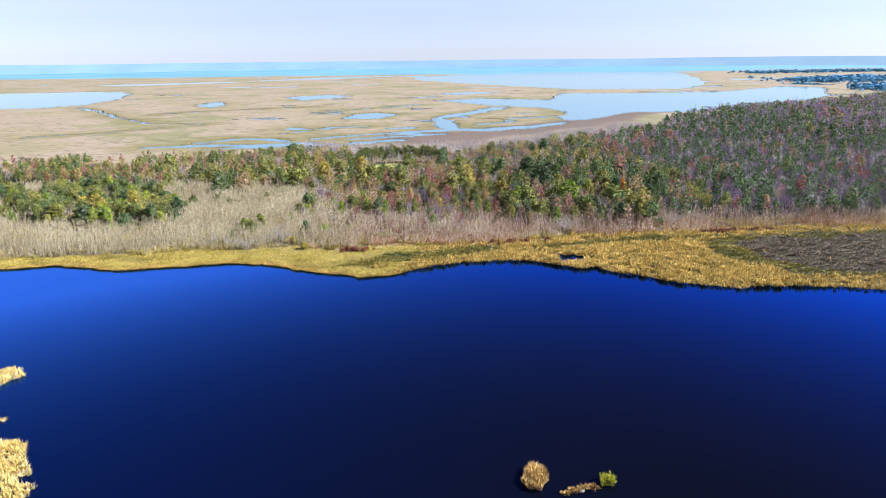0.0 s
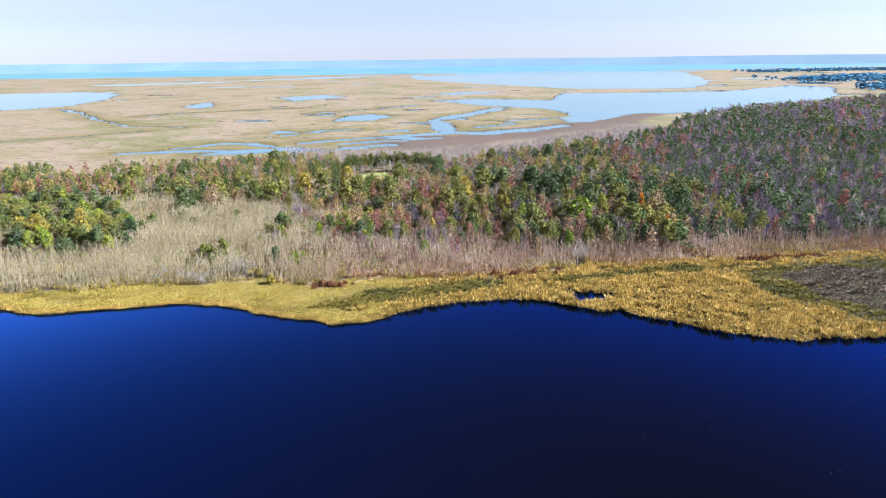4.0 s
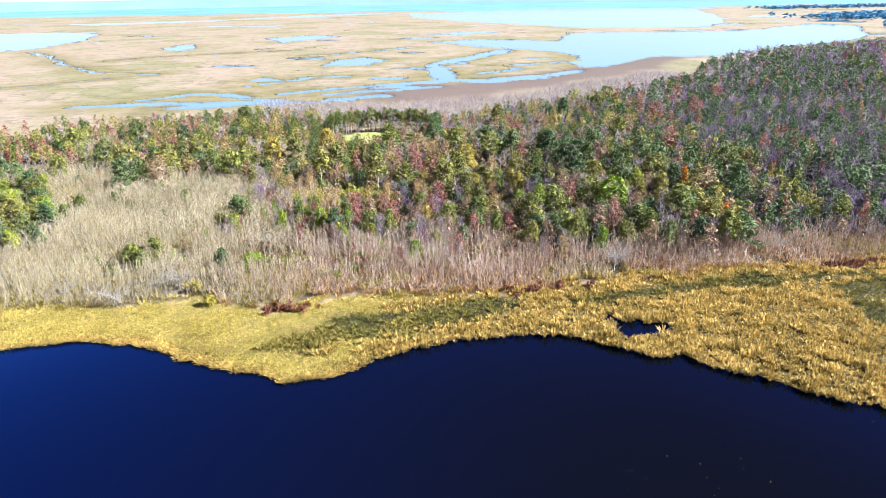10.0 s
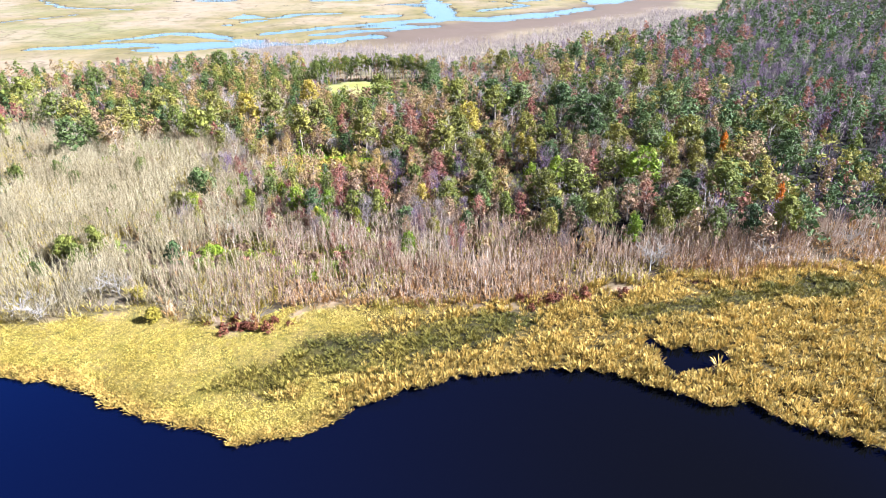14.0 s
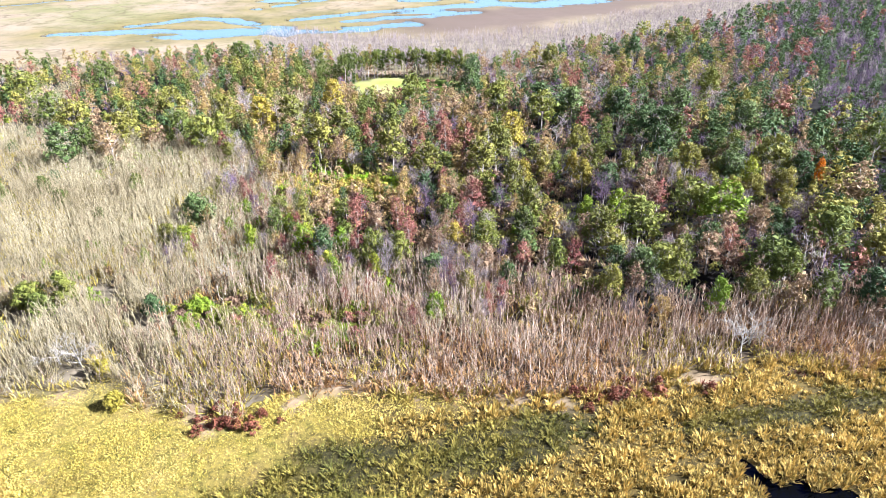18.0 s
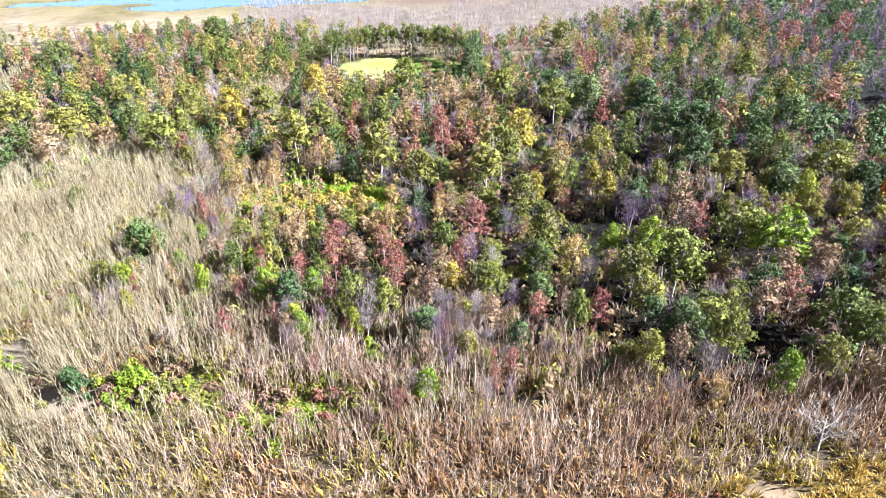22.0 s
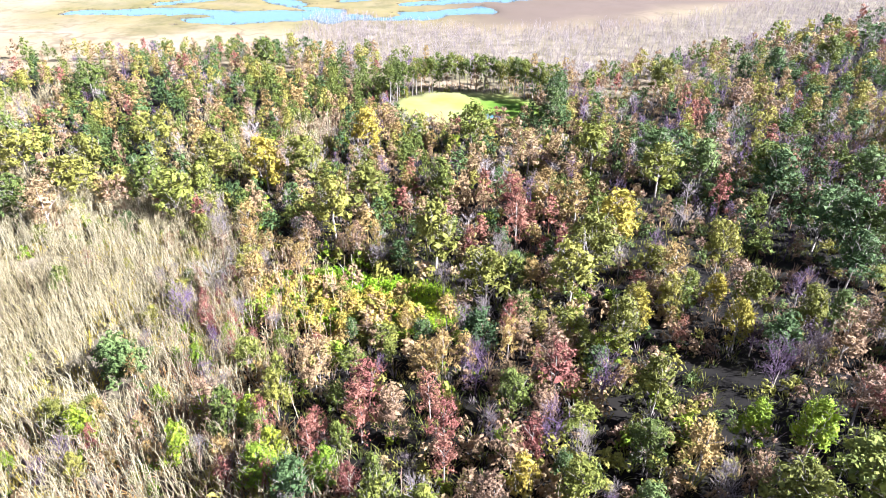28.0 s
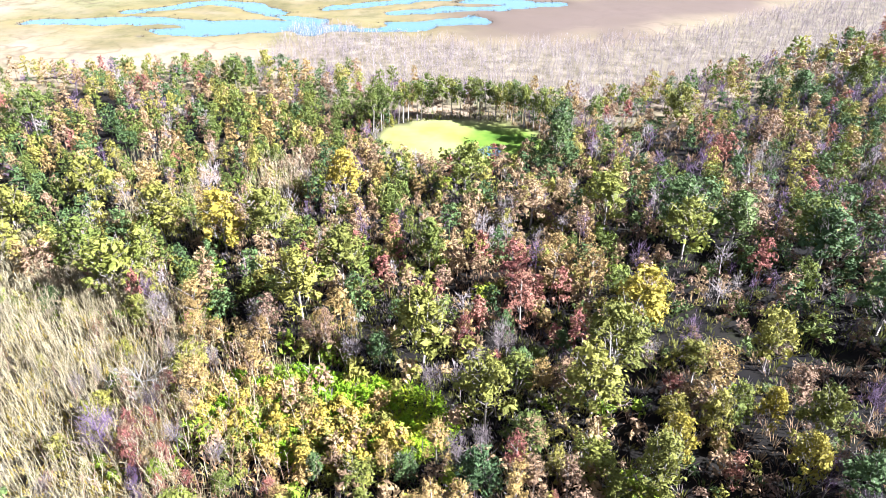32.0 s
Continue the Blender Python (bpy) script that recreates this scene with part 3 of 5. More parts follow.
def brush(rng, n, width, height, base, lobes=12, length=0.9, r=0.02, taper=0.3):
    """A leafless crown seen from afar: many fine twigs that rise and spread from the limbs."""
    h = np.sort(rng.uniform(0.15, 0.85, lobes))
    a = np.arange(lobes) * 2.4 + rng.uniform(-0.5, 0.5, lobes)
    w = np.sqrt(np.clip(1 - ((h - 0.45) / 0.62) ** 2, 0.05, 1)) * (1 - taper * h) * rng.uniform(0.3, 1, lobes) * width * 0.4
    L = np.stack([np.cos(a) * w, np.sin(a) * w, base + h * (height - base)], 1)
    k = rng.integers(lobes, size=n)
    P = L[k] + rng.normal(0, width * 0.085, (n, 3))
    out = P * [1, 1, 0]
    out /= np.linalg.norm(out, axis=1, keepdims=True) + 0.3
    Q = P + (out * 0.45 + [0, 0, 0.8] + rng.normal(0, 0.3, (n, 3))) * length * rng.uniform(0.5, 1.2, (n, 1))
    return sticks(P, Q, np.full(n, r), np.full(n, r * 0.4))


def tussock(rng, blades=11, h=1.7, w=0.55, arch=0.0, thick=0.07):
    """A tuft of blades; arch bends their tips over."""
    a = rng.uniform(0, 6.28, blades)
    out = rng.uniform(0.1, 1, blades) * w
    tall = h * rng.uniform(0.6, 1.1, blades)
    base = np.stack([np.cos(a) * out * 0.4, np.sin(a) * out * 0.4, np.zeros(blades)], 1)
    tip = np.stack([np.cos(a) * out * (1.3 + arch), np.sin(a) * out * (1.3 + arch), tall * (1 - 0.45 * arch)], 1)
    side = np.stack([-np.sin(a), np.cos(a), np.zeros(blades)], 1) * thick
    mid = base * 0.4 + tip * 0.6
    mid[:, 2] += tall * 0.3 * arch
    V = np.stack([base, mid - side, tip, mid + side], 1).reshape(-1, 3)
    return V, np.arange(4 * blades).reshape(-1, 4)


def scatter(rng, templates, X, Y, Z, S, H=None):
    """One array mesh: the templates set at the places given, turned at random, scaled by S (and in height by H)."""
    parts = []
    H = S if H is None else H
    which = rng.integers(len(templates), size=len(X))
    for k, (v, f) in enumerate(templates):
        i = np.nonzero(which == k)[0]
        if not len(i):
            continue
        a = rng.uniform(0, 2 * math.pi, len(i))
        c, s = np.cos(a)[:, None], np.sin(a)[:, None]
        vx = (v[None, :, 0] * c - v[None, :, 1] * s) * S[i, None] + X[i, None]
        vy = (v[None, :, 0] * s + v[None, :, 1] * c) * S[i, None] + Y[i, None]
        vz = v[None, :, 2] * H[i, None] + Z[i, None]
        V = np.stack([vx, vy, vz], 2).reshape(-1, 3)
        F = (f[None] + (np.arange(len(i)) * len(v))[:, None, None]).reshape(-1, 4)
        parts.append((V, F))
    return join(parts)


def stuff(name, VF, material, label, category, kind="stuff"):
    me = mesh_of(name, *VF)
    me.materials.append(material)
    return tagged(new(name, me), label, category, "", kind)


def part(name, VF, material, parent, label=""):
    me = VF if isinstance(VF, bpy.types.Mesh) else mesh_of(name, *VF)
    if not me.materials:
        me.materials.append(material)
    ob = new(name, me)
    ob.parent = parent
    if label:
        ob["label"] = label
    return ob


# ---- ground and water ----
def build_ground():
    cx, cy = 0.0, -140.0
    ang = np.concatenate([np.radians(np.arange(-46, 46.01, 0.24)), np.radians(np.arange(56, 310, 6.0))])
    rad = 12 * 1.0145 ** np.arange(0, 419)
    rad = np.concatenate([rad[rad < 430], 430 * 1.006 ** np.arange(0, 110), rad[(rad > 833) & (rad < 4900)]])
    A, R = np.meshgrid(ang, np.append(rad, 4900.0))
    X, Y = cx + np.sin(A) * R, cy + np.cos(A) * R
    land = on_land(X, Y)
    edge = np.clip(3 + R * 0.004, 3, 12)
    k = np.clip(land / edge * 0.5 + 0.5, 0, 1)
    k = k * k * (3 - 2 * k)
    Z = -0.7 + k * 1.1 + np.where(land > 2, fbm(X, Y, 9, 3, 12) * 0.25, 0)
    Z = np.where(Y < shore(X) - 12, -0.7, Z)
    n, m = A.shape
    V = np.stack([X, Y, Z], 2).reshape(-1, 3)
    i = np.arange(n * m).reshape(n, m)
    j = np.roll(i, -1, 1)
    F = np.stack([i[:-1], i[1:], j[1:], j[:-1]], 2).reshape(-1, 4)[:, ::-1]
    hub = len(V)
    V = np.concatenate([V, [[cx, cy, -0.7]]])
    fan = np.stack([i[0, :-1:2], i[0, 1::2][:len(i[0, :-1:2])], np.roll(i[0], -2)[:-1:2], np.full(len(i[0, :-1:2]), hub)], 1)
    me = mesh_of("ground", V, np.concatenate([F, fan]))
    wb, wf = wood_back(X), wood_front(X)
    # wood: mask for the floor colour that carries the trees' shade
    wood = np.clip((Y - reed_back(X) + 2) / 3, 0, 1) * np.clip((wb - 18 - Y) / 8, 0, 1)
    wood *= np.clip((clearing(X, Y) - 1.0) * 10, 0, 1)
    reed = np.clip((reed_back(X) + 1 - Y) / 3, 0, 1)
    # far: mask for the haze-blue ground colour
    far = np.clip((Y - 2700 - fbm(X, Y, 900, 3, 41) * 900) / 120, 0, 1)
    brown = np.clip(1 - np.abs(Y - (wb + 112 + fbm(X, Y, 40, 3, 3) * 40)) / 62, 0, 1) * np.clip((X + 60) / 60, 0, 1) * np.clip((430 - X) / 60, 0, 1)
    bank = np.clip(1 - np.abs(land) / np.clip(R * 0.003, 1.0, 5), 0, 1) * (Y > wb + 20)
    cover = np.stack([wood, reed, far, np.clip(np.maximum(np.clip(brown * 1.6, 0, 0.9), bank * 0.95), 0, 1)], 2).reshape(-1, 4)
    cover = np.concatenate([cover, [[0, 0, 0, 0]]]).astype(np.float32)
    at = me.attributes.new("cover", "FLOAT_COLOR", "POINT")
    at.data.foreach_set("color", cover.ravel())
    stand = np.clip((Y - reed_back(X) + 1) / 3, 0, 1) * np.clip((wf + 8 - Y) / 8, 0, 1)
    stand = np.maximum(stand, np.clip((Y - wb + 4) / 6, 0, 1) * np.clip((wb + 64 - Y) / 12, 0, 1) * np.clip((X + 95) / 20, 0, 1) * np.clip((210 - X) / 20, 0, 1))
    lawn = np.clip((1.12 - clearing(X, Y)) * 8, 0, 1)
    wet = np.clip((0.9 + fbm(X, Y, 9, 3, 4) * 0.3 - np.hypot((X + 8) / 14, (Y - 250) / 11)) * 5, 0, 1)
    zones = np.stack([stand, lawn, wet * (clearing(X, Y) < 1.1), np.clip((-3 + fbm(X, Y, 12, 3, 8) * 30 - X) / 14, 0, 1)], 2).reshape(-1, 4)
    zones = np.concatenate([zones, [[0, 0, 0, 0]]]).astype(np.float32)
    at = me.attributes.new("zones", "FLOAT_COLOR", "POINT")
    at.data.foreach_set("color", zones.ravel())
    pale = np.maximum(np.clip((-14 + fbm(X, Y, 30, 3, 88) * 60 - X) / 30, 0, 1), Y > wb - 12)
    sedge = np.clip(1 + marsh_water(X, Y, False) / 30 + fbm(X, Y, 50, 3, 14) * 0.5, 0, 0.9) * (Y > wb + 30) * np.clip((1000 - Y) / 300, 0, 1)
    bare = np.stack([pale, sand_at(X, Y), sedge, np.clip(rush_patch(X, Y) * 2 + 0.3, 0, 1)], 2).reshape(-1, 4)
    bare = np.concatenate([bare, [[0, 0, 0, 0]]]).astype(np.float32)
    at = me.attributes.new("bare", "FLOAT_COLOR", "POINT")
    at.data.foreach_set("color", bare.ravel())
    me.materials.append(M_GROUND)
    tagged(new("ground", me), "low wetland ground under wood, reeds and open marsh", "ground", "", "structure")


build_ground()


def sheet(name, xs, ys, z, material):
    X, Y = np.meshgrid(xs, ys)
    V = np.stack([X, Y, np.full(X.shape, z)], 2).reshape(-1, 3)
    i = np.arange(X.size).reshape(X.shape)
    me = mesh_of(name, V, np.stack([i[:-1, :-1], i[:-1, 1:], i[1:, 1:], i[1:, :-1]], 2).reshape(-1, 4))
    me.materials.append(material)
    return new(name, me)


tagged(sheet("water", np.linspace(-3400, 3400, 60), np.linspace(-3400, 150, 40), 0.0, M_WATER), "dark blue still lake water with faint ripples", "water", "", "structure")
tagged(sheet("water", np.linspace(-3400, 3400, 60), np.linspace(150, 3300, 40), 0.0, M_MARSHWATER), "pale cyan open water of the marsh", "water", "", "structure")


def build_backdrop():
    """The far land near the horizon, a ring beyond the marsh."""
    m, t, p, out = nodes_of("far_land")
    # distance haze is painted into this blue
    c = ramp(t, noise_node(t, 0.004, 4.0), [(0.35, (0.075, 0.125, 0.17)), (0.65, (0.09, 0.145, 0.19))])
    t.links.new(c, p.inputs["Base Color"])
    p.inputs["Roughness"].default_value = 1.0
    a = np.arange(360) * 2 * math.pi / 360
    top = 52 + fbm(np.cos(a) * 900, np.sin(a) * 900, 200, 3, 8) * 8
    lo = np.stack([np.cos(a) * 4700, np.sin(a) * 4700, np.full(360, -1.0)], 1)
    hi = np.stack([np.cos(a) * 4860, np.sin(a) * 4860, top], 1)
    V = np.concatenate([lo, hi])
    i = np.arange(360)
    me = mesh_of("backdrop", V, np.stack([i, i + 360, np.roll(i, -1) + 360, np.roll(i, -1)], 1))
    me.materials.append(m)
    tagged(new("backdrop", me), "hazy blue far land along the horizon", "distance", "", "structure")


build_backdrop()


# ---- the wood ----
def templates(make, count, seed):
    return [make(np.random.default_rng(seed + k)) for k in range(count)]


def wood_places(rng, x0, x1, y0, y1, step):
    X, Y = np.meshgrid(np.arange(x0, x1, step), np.arange(y0, y1, step))
    X = X.ravel() + rng.uniform(-0.45, 0.45, X.size) * step
    Y = Y.ravel() + rng.uniform(-0.45, 0.45, Y.size) * step
    edge = fbm(X, Y, 14, 3, 77) * 12
    ok = (Y > wood_front(X) + edge) & (Y < wood_back(X) - 3 + edge * 0.6) & (clearing(X, Y) > 1.1) & (clearing(X, Y + 3) > 1.0)
    return X[ok], Y[ok]


SPECIES = ["olive", "green", "dark", "rust", "red", "yellow", "bright", "grey", "mauve", "peach"]
LOOK = {"olive": M_OLIVE, "green": M_GREEN, "dark": M_DARK, "rust": M_RUST, "red": M_RED, "yellow": M_YELLOW, "bright": M_BRIGHT, "grey": M_TWIG, "mauve": M_MAUVE, "peach": M_PEACH, "lime": M_LIME,
        "orange": M_ORANGE}
WORDS = {"olive": "olive-green", "green": "mid-green", "dark": "dark green", "rust": "rust-brown", "red": "dull red", "yellow": "yellow",
         "bright": "bright green", "grey": "leafless grey", "mauve": "leafless mauve", "peach": "peach-brown", "lime": "fresh green", "orange": "bright orange"}
NAMES = {"olive": "olive_leaved_tree", "green": "broadleaf_tree", "dark": "evergreen_tree", "rust": "brown_leaved_tree", "red": "red_leaved_tree",
         "yellow": "yellow_leaved_tree", "bright": "light_green_tree", "grey": "bare_tree", "mauve": "bare_tree", "peach": "brown_leaved_tree", "orange": "orange_leaved_tree"}
# patches of one kind: x, y, radius
PATCHES = {"red": [(-22, 127, 4), (-11, 130, 4), (2, 129, 4), (0, 181, 5)],
           "dark": [(-96, 161, 7), (4, 237, 6), (30, 112, 4), (24, 198, 6), (31, 212, 6), (96, 159, 8)],
           "green": [(-51, 255, 9), (-45, 268, 7), (-25, 276, 5), (-8, 275, 5)],
           "peach": [(-48, 168, 5), (-40, 164, 4), (-33, 175, 5), (-12, 143, 4), (14, 140, 3), (-14, 152, 4), (3, 178, 4), (6, 186, 4)],
           "gap": [(25, 150, 3.4), (29, 147, 3.4), (0, 159, 3.4), (10, 130, 3.4), (28, 130, 3.4), (46, 148, 3.4), (42, 174, 4), (49, 171, 4), (32, 244, 4), (62, 230, 4), (-8, 218, 4), (-10, 182, 4), (32, 184, 4), (43, 183, 4),
                   (27, 135, 2), (46, 152, 2), (27, 152, 2), (1, 165, 2), (-31, 154, 8), (-24, 157, 8), (-38, 156, 7), (-20, 160, 5), (-33, 162, 5), (-16, 155, 5), (-40, 150, 4)]}


# single trees: x, y, width of the crown
TREES = {"red": [(-19.4, 128.6, 4.8), (-24.3, 124.9, 4.0), (-8.9, 123.9, 3.8), (-11.8, 133.3, 4.2), (-31.6, 118.8, 2.6), (-4.0, 186.3, 7.0), (-2.7, 177.5, 6.0), (107.8, 257.1, 9.0),
                 (131.6, 272.4, 9.0), (164.5, 323.6, 9.0), (20.6, 115.0, 4.4), (-9.4, 128.9, 4.6), (-19.5, 133.5, 5.3), (3.6, 138.5, 5.8), (42.1, 140.1, 5.4), (93.5, 201.1, 9.0), (11.8, 113.7, 4.4)],
         "mauve": [(-49.7, 146.8, 5.3), (2.6, 129.1, 4.7), (9.4, 138.9, 5.2), (31.6, 143.8, 4.9), (30.7, 150.7, 3.4), (40.5, 163.0, 4.8), (-6.6, 138.5, 5.1), (108.9, 200.9, 9.0), (67.8, 201.5, 9.0)],
         "grey": [(-4.1, 129.6, 3.4), (-12.8, 123.5, 2.6), (6.3, 127.4, 3.3), (-9.2, 148.4, 4.0), (-53.9, 169.3, 4.2)],
         "rust": [(-26.5, 135.6, 5.9), (3.2, 140.9, 5.9), (-1.2, 208.6, 7.5), (41.9, 149.6, 6.2), (39.7, 138.7, 5.7), (31.6, 163.5, 4.7), (82.4, 139.9, 8.9), (84.7, 226.3, 9.0), (44.8, 116.3, 5.9),
                  (5.3, 113.7, 4.4), (-3.5, 118.8, 4.5), (29.6, 106.7, 4.3), (37.6, 208.6, 9.0), (-86.8, 169.6, 9.0), (52.4, 248.7, 9.0)],
         "bright": [(-38.5, 121.9, 3.5), (-28.1, 119.3, 4.9), (-21.2, 120.9, 3.8), (25.9, 132.8, 4.4), (31.5, 131.4, 5.9), (51.6, 130.2, 9.0), (65.1, 151.0, 5.2), (41.2, 101.4, 4.2), (-28.1, 122.9, 3.6)],
         "green": [(-20.9, 125.3, 3.0), (-16.0, 120.8, 3.1), (13.4, 128.3, 4.7), (-65.8, 176.5, 9.0), (-73.7, 182.9, 7.3), (-62.7, 181.7, 6.9), (-95.2, 173.0, 7.5), (-17.8, 189.6, 6.6), (-14.4, 218.9, 8.0),
                   (24.9, 200.0, 9.0), (55.5, 176.6, 7.8), (47.0, 135.0, 7.9), (34.1, 124.3, 9.0), (100.8, 165.7, 9.0), (66.6, 118.9, 8.9), (55.0, 109.0, 5.8), (-10.1, 115.7, 5.0), (46.1, 201.8, 9.0),
                   (37.4, 109.0, 4.4), (58.2, 102.5, 5.0), (71.9, 102.5, 7.1), (-140.9, 226.5, 9.0), (-121.4, 238.8, 9.0), (-84.0, 272.6, 9.0), (-126.7, 183.3, 7.0), (-117.9, 200.5, 8.0), (12.4, 209.0, 9.0), (89.5, 291.4, 9.0), (79.7, 222.5, 8.4)],
         "yellow": [(-0.1, 122.0, 3.8), (14.4, 177.5, 8.1), (-38.1, 214.3, 8.0), (-54.6, 193.3, 9.0), (27.5, 159.9, 4.1), (15.4, 154.1, 4.2), (28.5, 151.2, 5.0)],
         "peach": [(18.6, 127.4, 5.5), (-91.0, 173.5, 4.9), (2.3, 187.1, 7.0), (8.0, 185.4, 6.4), (21.7, 163.9, 6.5), (-2.8, 145.4, 3.5), (-42.6, 156.0, 5.0), (-49.8, 171.8, 5.2), (-37.2, 161.8, 3.7), (-17.1, 147.4, 2.6)],
         "olive": [(15.2, 136.6, 5.8), (12.4, 148.5, 6.4), (6.0, 158.8, 8.7), (9.9, 167.5, 9.0), (-6.7, 157.2, 7.7), (-15.9, 168.0, 9.0), (-35.4, 175.7, 9.0), (-30.9, 183.1, 9.0), (-46.5, 194.2, 9.0),
                   (-65.6, 193.4, 9.0), (-89.1, 181.1, 8.9), (30.6, 171.8, 6.0), (38.4, 154.2, 6.3), (26.7, 121.5, 7.0), (73.6, 159.2, 9.0), (25.1, 104.5, 4.7), (72.8, 113.8, 7.5), (48.2, 104.5, 4.4),
                   (-92.0, 191.2, 9.0), (-84.6, 203.7, 9.0), (-107.6, 191.3, 9.0), (34.7, 258.9, 9.0)],
         "dark": [(33.9, 203.8, 9.0), (46.3, 197.2, 9.0), (49.3, 181.7, 9.0), (64.1, 199.4, 9.0), (49.9, 168.9, 7.3), (-98.1, 167.2, 9.0), (53.2, 178.4, 9.0), (24.7, 205.4, 9.0), (77.8, 186.2, 9.0),
                  (91.8, 139.9, 9.0), (65.1, 102.5, 5.7), (69.9, 279.8, 9.0)]}


def room(X, Y):
    """True where no single tree stands too near."""
    ok = np.ones(np.shape(X), bool)
    for spots in TREES.values():
        for px, py, w in spots:
            ok &= np.hypot(X - px, Y - py) > 0.42 * w + 1.0
    return ok


def species_at(rng, X, Y):
    n1, n2 = fbm(X, Y, 26, 3, 101), fbm(X, Y, 18, 3, 202)
    u = np.clip(rng.random(len(X)) * 0.95 + n1 * 0.3 + 0.03, 0, 0.999)
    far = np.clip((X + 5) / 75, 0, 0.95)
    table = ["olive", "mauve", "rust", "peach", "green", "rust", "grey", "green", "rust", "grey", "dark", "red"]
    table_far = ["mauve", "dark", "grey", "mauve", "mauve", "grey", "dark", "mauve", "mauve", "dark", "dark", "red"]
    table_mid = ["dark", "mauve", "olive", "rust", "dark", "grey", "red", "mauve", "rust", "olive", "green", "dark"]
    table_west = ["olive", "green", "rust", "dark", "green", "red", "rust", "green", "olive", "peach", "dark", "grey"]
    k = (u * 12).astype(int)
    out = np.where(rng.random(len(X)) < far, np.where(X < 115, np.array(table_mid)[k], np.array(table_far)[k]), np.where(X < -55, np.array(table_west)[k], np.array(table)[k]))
    out = np.where((n2 > 0.45) & (X < 60), "red", out)
    out = np.where((out == "red") & (Y > 210) & (rng.random(len(X)) < 0.6), "mauve", out)
    for kind, spots in PATCHES.items():
        for px, py, r in spots:
            out = np.where(np.hypot(X - px, Y - py) < r, kind, out)
    return out


def near_kinds():
    made = {}
    for s, kind in enumerate(SPECIES[:8] + ["orange", "mauve", "peach"]):
        made[kind] = []
        for k in range(4):
            rng = np.random.default_rng(1000 + 50 * s + k)
            h, tw = 10.0, None
            if kind in ("grey", "mauve"):
                c = join([bare(rng, h, 0.13, 14, 60, 1.9, 0.03), brush(rng, 480, 5.0, h, 1.5, 14, 0.9, 0.019)])
                tr = trunk(rng, h * 0.5, 0.17, 2, 0.8)
            elif kind in ("red", "rust", "peach"):
                c = join([crown(rng, 620, 5.2, h, 1.2, 0.12, 16, 0.7, 0.3, 8, 0.7), brush(rng, 260, 5.0, h * 1.02, 1.0, 14, 0.9, 0.02)])
                tr = trunk(rng, h, 0.17, 7, 2.0)
            else:
                c = crown(rng, 1100, 6.4, h, 4.6 if kind == "orange" else 2.8, 0.135, 24, 0.6, (0.05, 0.25, 0.5, 0.15)[k], 10)
                tr = trunk(rng, h, 0.17, 6, 2.2)
                tw = brush(rng, 130, 6.2, h * 1.03, 1.0, 14, 1.3, 0.026)
            mc, mt = mesh_of("crown", *(join([c, tw]) if tw else c)), mesh_of("trunk", *tr)
            mc.materials.append(LOOK[kind])
            if tw:      # bare twigs that stick out of the leaves
                mc.materials.append(M_PALEBARK)
                mc.polygons.foreach_set("material_index", np.repeat([0, 1], [len(c[1]), len(tw[1])]).astype(np.int32))
            mt.materials.append(M_PALEBARK)
            made[kind].append((mc, mt))
    return made


NEAR = near_kinds()
NEAR["tall"] = []
for k in range(4):
    rng = np.random.default_rng(1900 + k)
    mc, mt = mesh_of("crown", *crown(rng, 700, 4.2, 10.0, 4.4, 0.14, 12, 0.6, 0.1, 12)), mesh_of("trunk", *trunk(rng, 10.0, 0.14, 5, 1.4, 0.5))
    mc.materials.append(M_GREEN)
    mt.materials.append(M_PALEBARK)
    NEAR["tall"].append((mc, mt))
NAMES["tall"] = "broadleaf_tree"

def tree(kind, x, y, height, width=1.0, seed=0, label=None):
    mc, mt = NEAR[kind][seed % 4]
    ob = new(NAMES[kind])
    s = height / 10.0
    ob.matrix_basis = Matrix.Translation((x, y, 0.2)) @ Matrix.Rotation(seed * 1.7, 4, "Z") @ Matrix.Diagonal((s * width, s * width, s, 1))
    part("crown", mc, None, ob)
    part("trunk", mt, None, ob)
    if kind in ("grey", "mauve"):
        label = label or f"{WORDS[kind]} tree with fine twigs in the wood"
    tagged(ob, label or f"{WORDS[kind]} autumn tree with an uneven leafy crown", "tree", "trees of the wood")
    return ob


